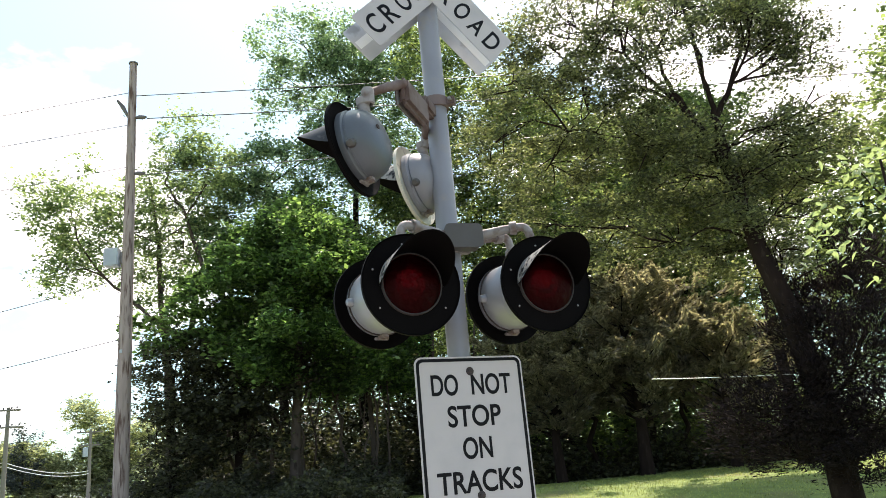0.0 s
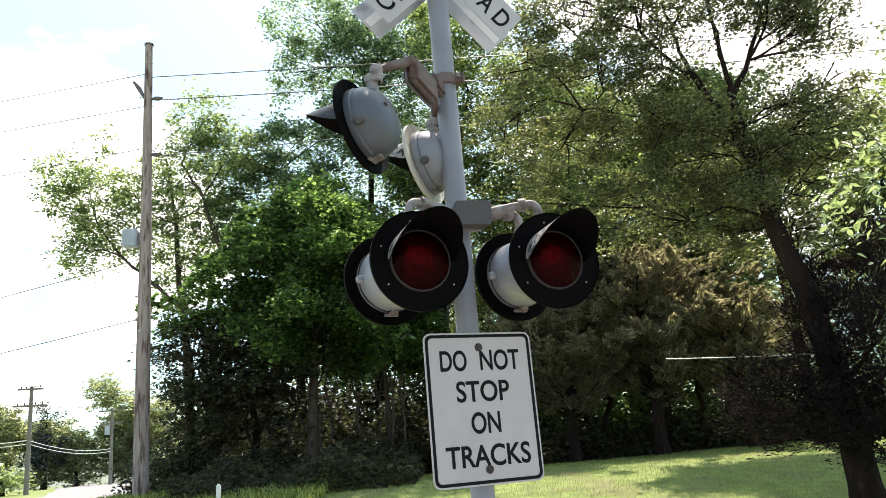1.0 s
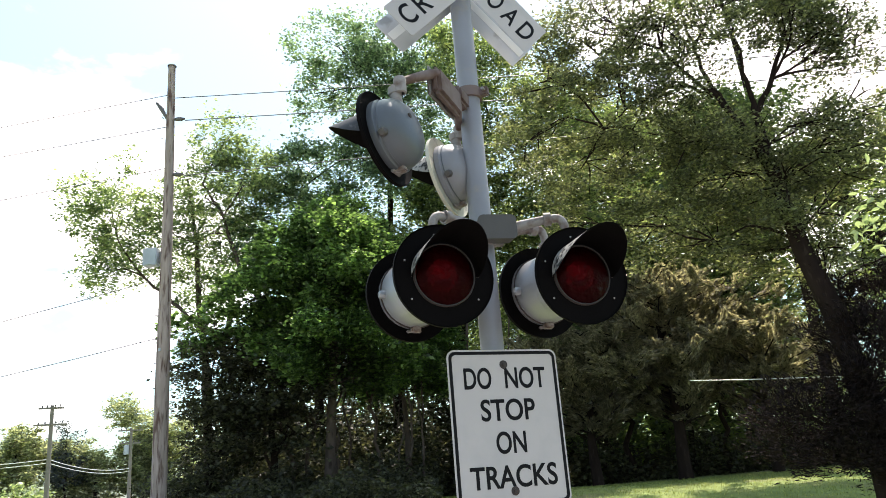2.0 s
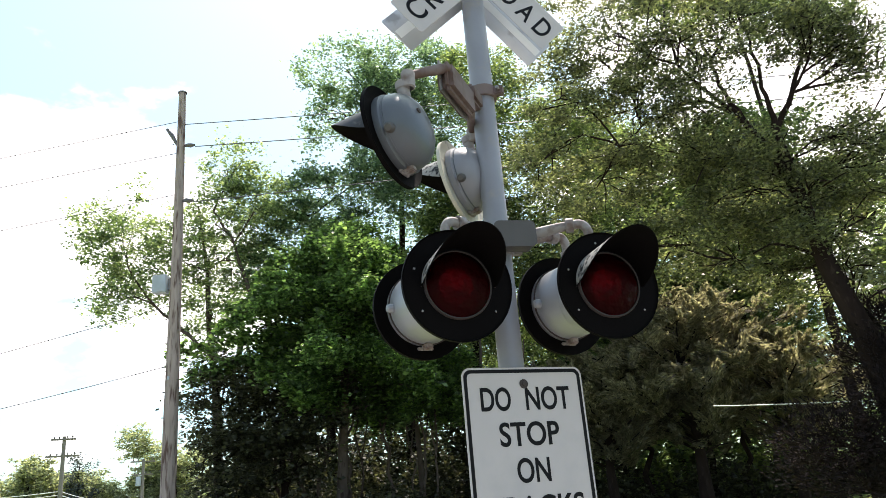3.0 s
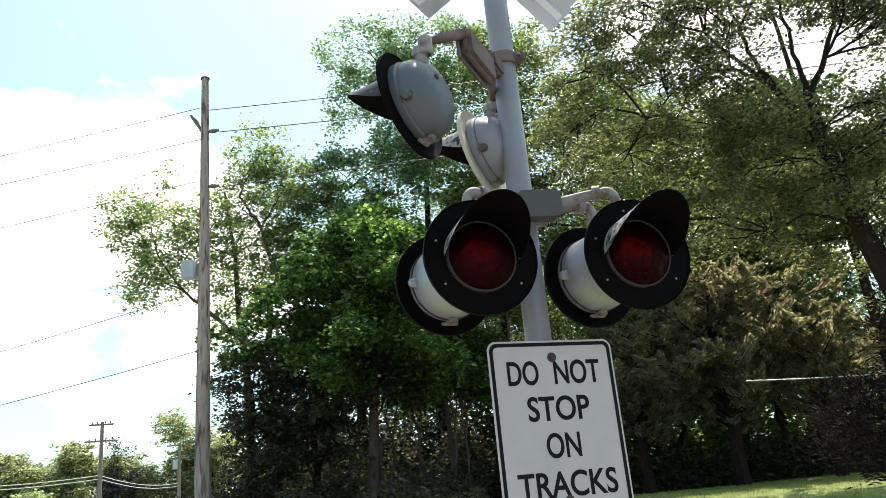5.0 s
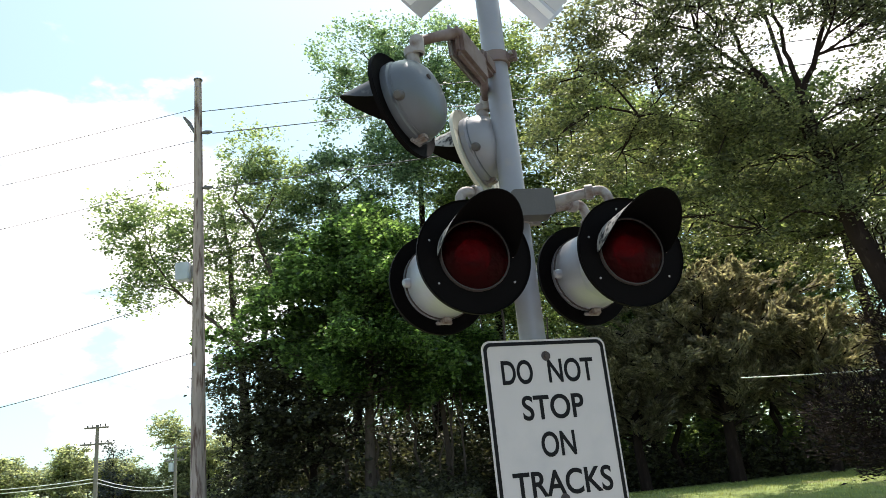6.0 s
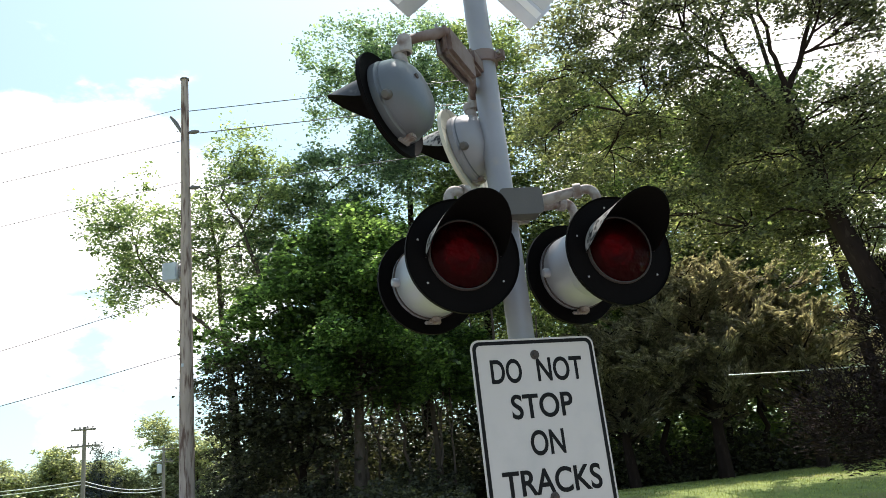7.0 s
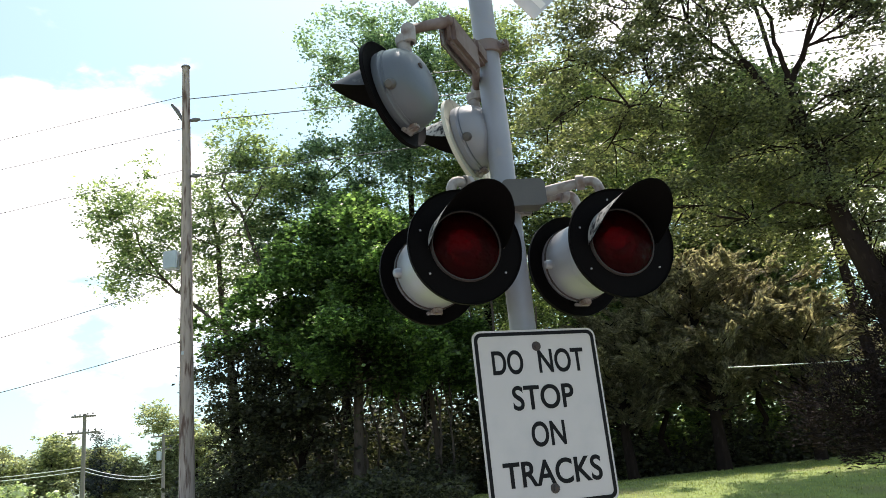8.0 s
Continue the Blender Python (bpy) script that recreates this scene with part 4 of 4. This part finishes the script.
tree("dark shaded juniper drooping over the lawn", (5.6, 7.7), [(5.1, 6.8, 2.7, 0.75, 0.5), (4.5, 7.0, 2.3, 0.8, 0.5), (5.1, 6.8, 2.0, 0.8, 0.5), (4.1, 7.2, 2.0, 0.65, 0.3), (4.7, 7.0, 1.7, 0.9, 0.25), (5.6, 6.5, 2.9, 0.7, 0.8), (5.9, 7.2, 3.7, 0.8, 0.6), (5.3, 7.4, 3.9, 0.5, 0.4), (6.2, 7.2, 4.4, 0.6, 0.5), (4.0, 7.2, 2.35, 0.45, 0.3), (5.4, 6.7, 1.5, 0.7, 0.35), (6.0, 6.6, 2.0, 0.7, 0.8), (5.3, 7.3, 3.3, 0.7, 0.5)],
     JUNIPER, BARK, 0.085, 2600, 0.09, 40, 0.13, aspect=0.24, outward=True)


# woods behind: three grown once, then set about in a deep belt
def woods_tree(x, y, h, label):
    g = gz(x, y)
    blobs = []
    for i in range(8):
        a, f = i * 2.4, i / 7
        r = 1.5 * (1 - 0.5 * abs(f - 0.45))
        blobs.append((x + math.cos(a) * 1.3 * (1.1 - f), y + math.sin(a) * 1.3 * (1.1 - f), g + h * (0.33 + 0.6 * f), r * 1.15, r * 1.0))
    return tree(label, (x, y), blobs, WOODS, BARK if h > 9 else PALEBARK, 0.165, 150, 0.17, 40, 0.26, twigs=4, group="trees of the woods")


seed_trees = [woods_tree(-1.2, 27.0, 11.0, "tall slender tree of the woods"), woods_tree(4.8, 27.0, 13.0, "tall slender tree of the woods"), woods_tree(9.0, 26.0, 11.5, "tall slender tree of the woods")]
spots = [(2.8, 25.5), (6.5, 27), (9.5, 24), (14.6, 20.5), (9.8, 24.5), (14, 15.5), (11, 29), (6.8, 27.5), (3.8, 29), (0.8, 31), (14.5, 24), (13.5, 11.5), (8, 31), (16, 18)]
for i, (x, y) in enumerate(spots):
    s = 0.85 + 0.3 * rng.random()
    if x < -3:
        s = 0.72
    src = seed_trees[i % 3]
    copy_thing(src, pose(x, y, gz(x, y) - 0.05, 0, 0, 137.5 * i) @ Matrix.Scale(s, 4))


# slim trunks at the edge of the woods
def slim_trunk(x, y, h, lean, bark, r):
    g = gz(x, y)
    t = thing("sapling", pose(x, y, g), "slim bare trunk in the shade of the woods", "tree", "slim trunks in the woods")
    r *= 0.75
    pts = wavy([(0, 0, -0.1), (lean * 0.2, 0.02, h * 0.3), (lean * 0.55, -0.03, h * 0.6), (lean, 0, h)], 3, 0.07)
    part("trunk", tube(pts, [r * (1 - 0.5 * i / (len(pts) - 1)) for i in range(len(pts))], 8), bark, t)
    part("fork", tube([(lean * 0.3, 0, h * 0.40), (lean * 0.3 - 0.9 * lean, 0.05, h * 0.62), (lean * 0.3 - 1.6 * lean, 0.1, h * 0.95)], [r * 0.6, r * 0.45, r * 0.3], 7), bark, t)


for x, y, h, lean, r in ((-5.6, 18.3, 5.2, -0.4, 0.10), (-5.1, 18.0, 5.4, 0.3, 0.09), (-4.35, 18.2, 4.8, 0.4, 0.07), (-2.5, 18.4, 4.6, -0.15, 0.045), (-2.1, 18.5, 5.0, -0.2, 0.06), (-1.85, 18.4, 4.8, 0.15, 0.05), (-3.3, 18.7, 5.5, 0.3, 0.08), (-6.4, 18.4, 5.0, 0.2, 0.08), (-0.6, 18.7, 5.6, 0.3, 0.09), (0.6, 18.9, 5.4, -0.3, 0.09), (-3.9, 18.8, 5.2, -0.25, 0.05), (4.1, 19.5, 4.2, 0.2, 0.13), (6.1, 19.8, 4.2, -0.2, 0.14), (6.9, 19.2, 4.0, 0.3, 0.12), (3.6, 20.4, 4.0, 0.1, 0.1), (8.4, 19.6, 4.4, -0.2, 0.13)):
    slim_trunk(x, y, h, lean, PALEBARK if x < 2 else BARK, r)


# brush on the woods' floor
def brush(n, x0, x1, y0, y1, h, leaf, size, label, front=None):
    x, y = rng.uniform(x0, x1, n), rng.uniform(y0, y1, n)
    z = np.array([gz(a, b) for a, b in zip(x, y)])
    tall = h * (0.55 + 0.45 * np.sin(x * 1.7 + y) * np.cos(y * 1.3 - x * 0.6))
    c = np.stack([x, y, z + tall * rng.uniform(0, 1, n) ** 1.3], 1)
    ob = part("undergrowth", leaf_mesh("undergrowth", c, size, 0.6), leaf, smooth=False)
    tagged(ob, label, "undergrowth", kind="stuff")


# DARKLEAF brush has the shade of the woods' floor in its colour
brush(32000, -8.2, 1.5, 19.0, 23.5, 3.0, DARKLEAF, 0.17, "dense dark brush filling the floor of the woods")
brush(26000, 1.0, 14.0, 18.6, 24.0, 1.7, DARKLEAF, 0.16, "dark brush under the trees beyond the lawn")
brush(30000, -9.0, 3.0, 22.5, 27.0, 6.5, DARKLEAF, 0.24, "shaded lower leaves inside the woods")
brush(22000, 2.0, 15.0, 21.0, 27.0, 6.5, WOODS, 0.24, "lower leaves inside the woods")
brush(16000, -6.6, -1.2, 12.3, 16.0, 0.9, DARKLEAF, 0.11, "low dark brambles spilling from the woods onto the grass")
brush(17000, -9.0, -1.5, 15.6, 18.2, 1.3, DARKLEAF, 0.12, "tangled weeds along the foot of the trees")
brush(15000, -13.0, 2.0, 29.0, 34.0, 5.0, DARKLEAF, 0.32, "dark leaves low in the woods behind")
brush(18000, 1.0, 18.0, 30.0, 40.0, 10.0, WOODS, 0.30, "deep green leaves of the woods far behind")


# young tree close by, its leaves apart from one another
def sapling_close(x, y):
    g = gz(x, y)
    root = Vector((x, y, g))
    t = thing("young_tree", pose(x, y, g), "young tree with large pale green sunlit leaves", "tree")
    stem = [(0, 0, -0.1), (0.03, 0.02, 1.4), (-0.05, 0, 2.6), (-0.02, 0.05, 4.0)]
    part("trunk", tube(stem, [0.035, 0.03, 0.022, 0.010], 8), BARK, t)
    me = mesh_of("leaf", [(0, 0, 0), (0.020, 0.03, 0.004), (0.024, 0.06, 0.005), (0, 0.12, -0.012), (-0.024, 0.06, 0.005), (-0.020, 0.03, 0.004), (0, 0.045, -0.003)], [(0, 1, 6), (1, 2, 6), (2, 3, 6), (3, 4, 6), (4, 5, 6), (5, 0, 6)])
    me.materials.append(PALELEAF)
    tips = [((3.3, 1.7, 3.9), 0.22), ((3.02, 2.0, 3.5), 0.20), ((3.42, 1.8, 3.6), 0.28), ((3.2, 2.0, 3.3), 0.25), ((3.55, 1.9, 3.2), 0.28), ((3.6, 1.8, 3.9), 0.25)]
    for c, r in tips:
        c = Vector(c) - root
        path = limb_path((0, 0, max(1.2, c.z - 0.55)), c, 0.1, 5)
        tw = part("twig", tube(path, [0.012, 0.010, 0.008, 0.006, 0.004, 0.003], 6), BARK, t)
        for i in range(28):
            ob = new("leaf", me)
            ob.parent = tw
            p = c + Vector(rng.normal(size=3)) * r * 0.55
            ob.matrix_local = Matrix.LocRotScale(p, Euler((rng.normal() * 0.5 - 0.4, rng.normal() * 0.5, rng.uniform(0, 6.28))), [rng.uniform(0.55, 1.0)] * 3)


sapling_close(3.75, 1.95)


# ---- distance ----
def far_tree(x, y, h, w, leaf, label, pine=False):
    g = gz(x, y)
    if pine:
        blobs = [(x + rng.normal() * 0.4, y, g + h * (0.3 + 0.68 * f), w * (1.05 - 0.75 * f), h * 0.055) for f in (0, 0.16, 0.32, 0.48, 0.64, 0.8, 0.95)]
    else:
        blobs = [(x + rng.normal() * w * 0.4, y + rng.normal() * w * 0.3, g + h * 1.12 * f, w * (0.75 - 0.3 * abs(f - 0.45)), h * 0.17) for f in (0.18, 0.36, 0.52, 0.68, 0.84)]
    tree(label, (x, y), blobs, leaf, BARK, 0.40 if not pine else 0.32, 60, 0.25, 24, 0.42, twigs=2, group="distant trees")


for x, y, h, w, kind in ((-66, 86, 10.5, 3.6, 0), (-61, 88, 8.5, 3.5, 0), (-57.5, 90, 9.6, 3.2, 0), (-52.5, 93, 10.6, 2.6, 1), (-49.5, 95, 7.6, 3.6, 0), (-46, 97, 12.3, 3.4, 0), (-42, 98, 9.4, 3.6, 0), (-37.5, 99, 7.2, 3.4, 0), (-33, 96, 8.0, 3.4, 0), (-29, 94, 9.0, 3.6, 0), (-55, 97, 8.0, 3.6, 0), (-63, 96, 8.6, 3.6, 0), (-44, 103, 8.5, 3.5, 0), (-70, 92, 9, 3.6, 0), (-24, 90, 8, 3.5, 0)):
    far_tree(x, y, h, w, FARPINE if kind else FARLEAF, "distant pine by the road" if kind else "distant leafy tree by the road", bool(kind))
for x, y, h, w in ((-43.5, 60, 3.2, 2.2), (-40.5, 64, 2.4, 1.8), (-19.5, 52, 3.0, 2.0)):
    far_tree(x, y, h, w, PALELEAF, "light green roadside bush")


# ---- grass ----
def grass(n, x0, x1, y0, y1, h, label):
    x, y = rng.uniform(x0, x1, n), rng.uniform(y0, y1, n)
    z = np.array([gz(a, b) for a, b in zip(x, y)])
    c = np.stack([x, y, z + h * 0.4], 1)
    ob = part("grass", leaf_mesh("grass", c, h, 0.14, upright=1.0, along=np.tile(np.array([[0, 0, 1.0]]), (n, 1))), GRASS, smooth=False)
    tagged(ob, label, "grass", kind="stuff")


grass(50000, -3.0, 10.0, 7.0, 17.5, 0.05, "short mown lawn grass with sun and tree shade")
grass(14000, -9.0, -3.0, 8.0, 16.0, 0.28, "longer unmown grass by the utility pole")
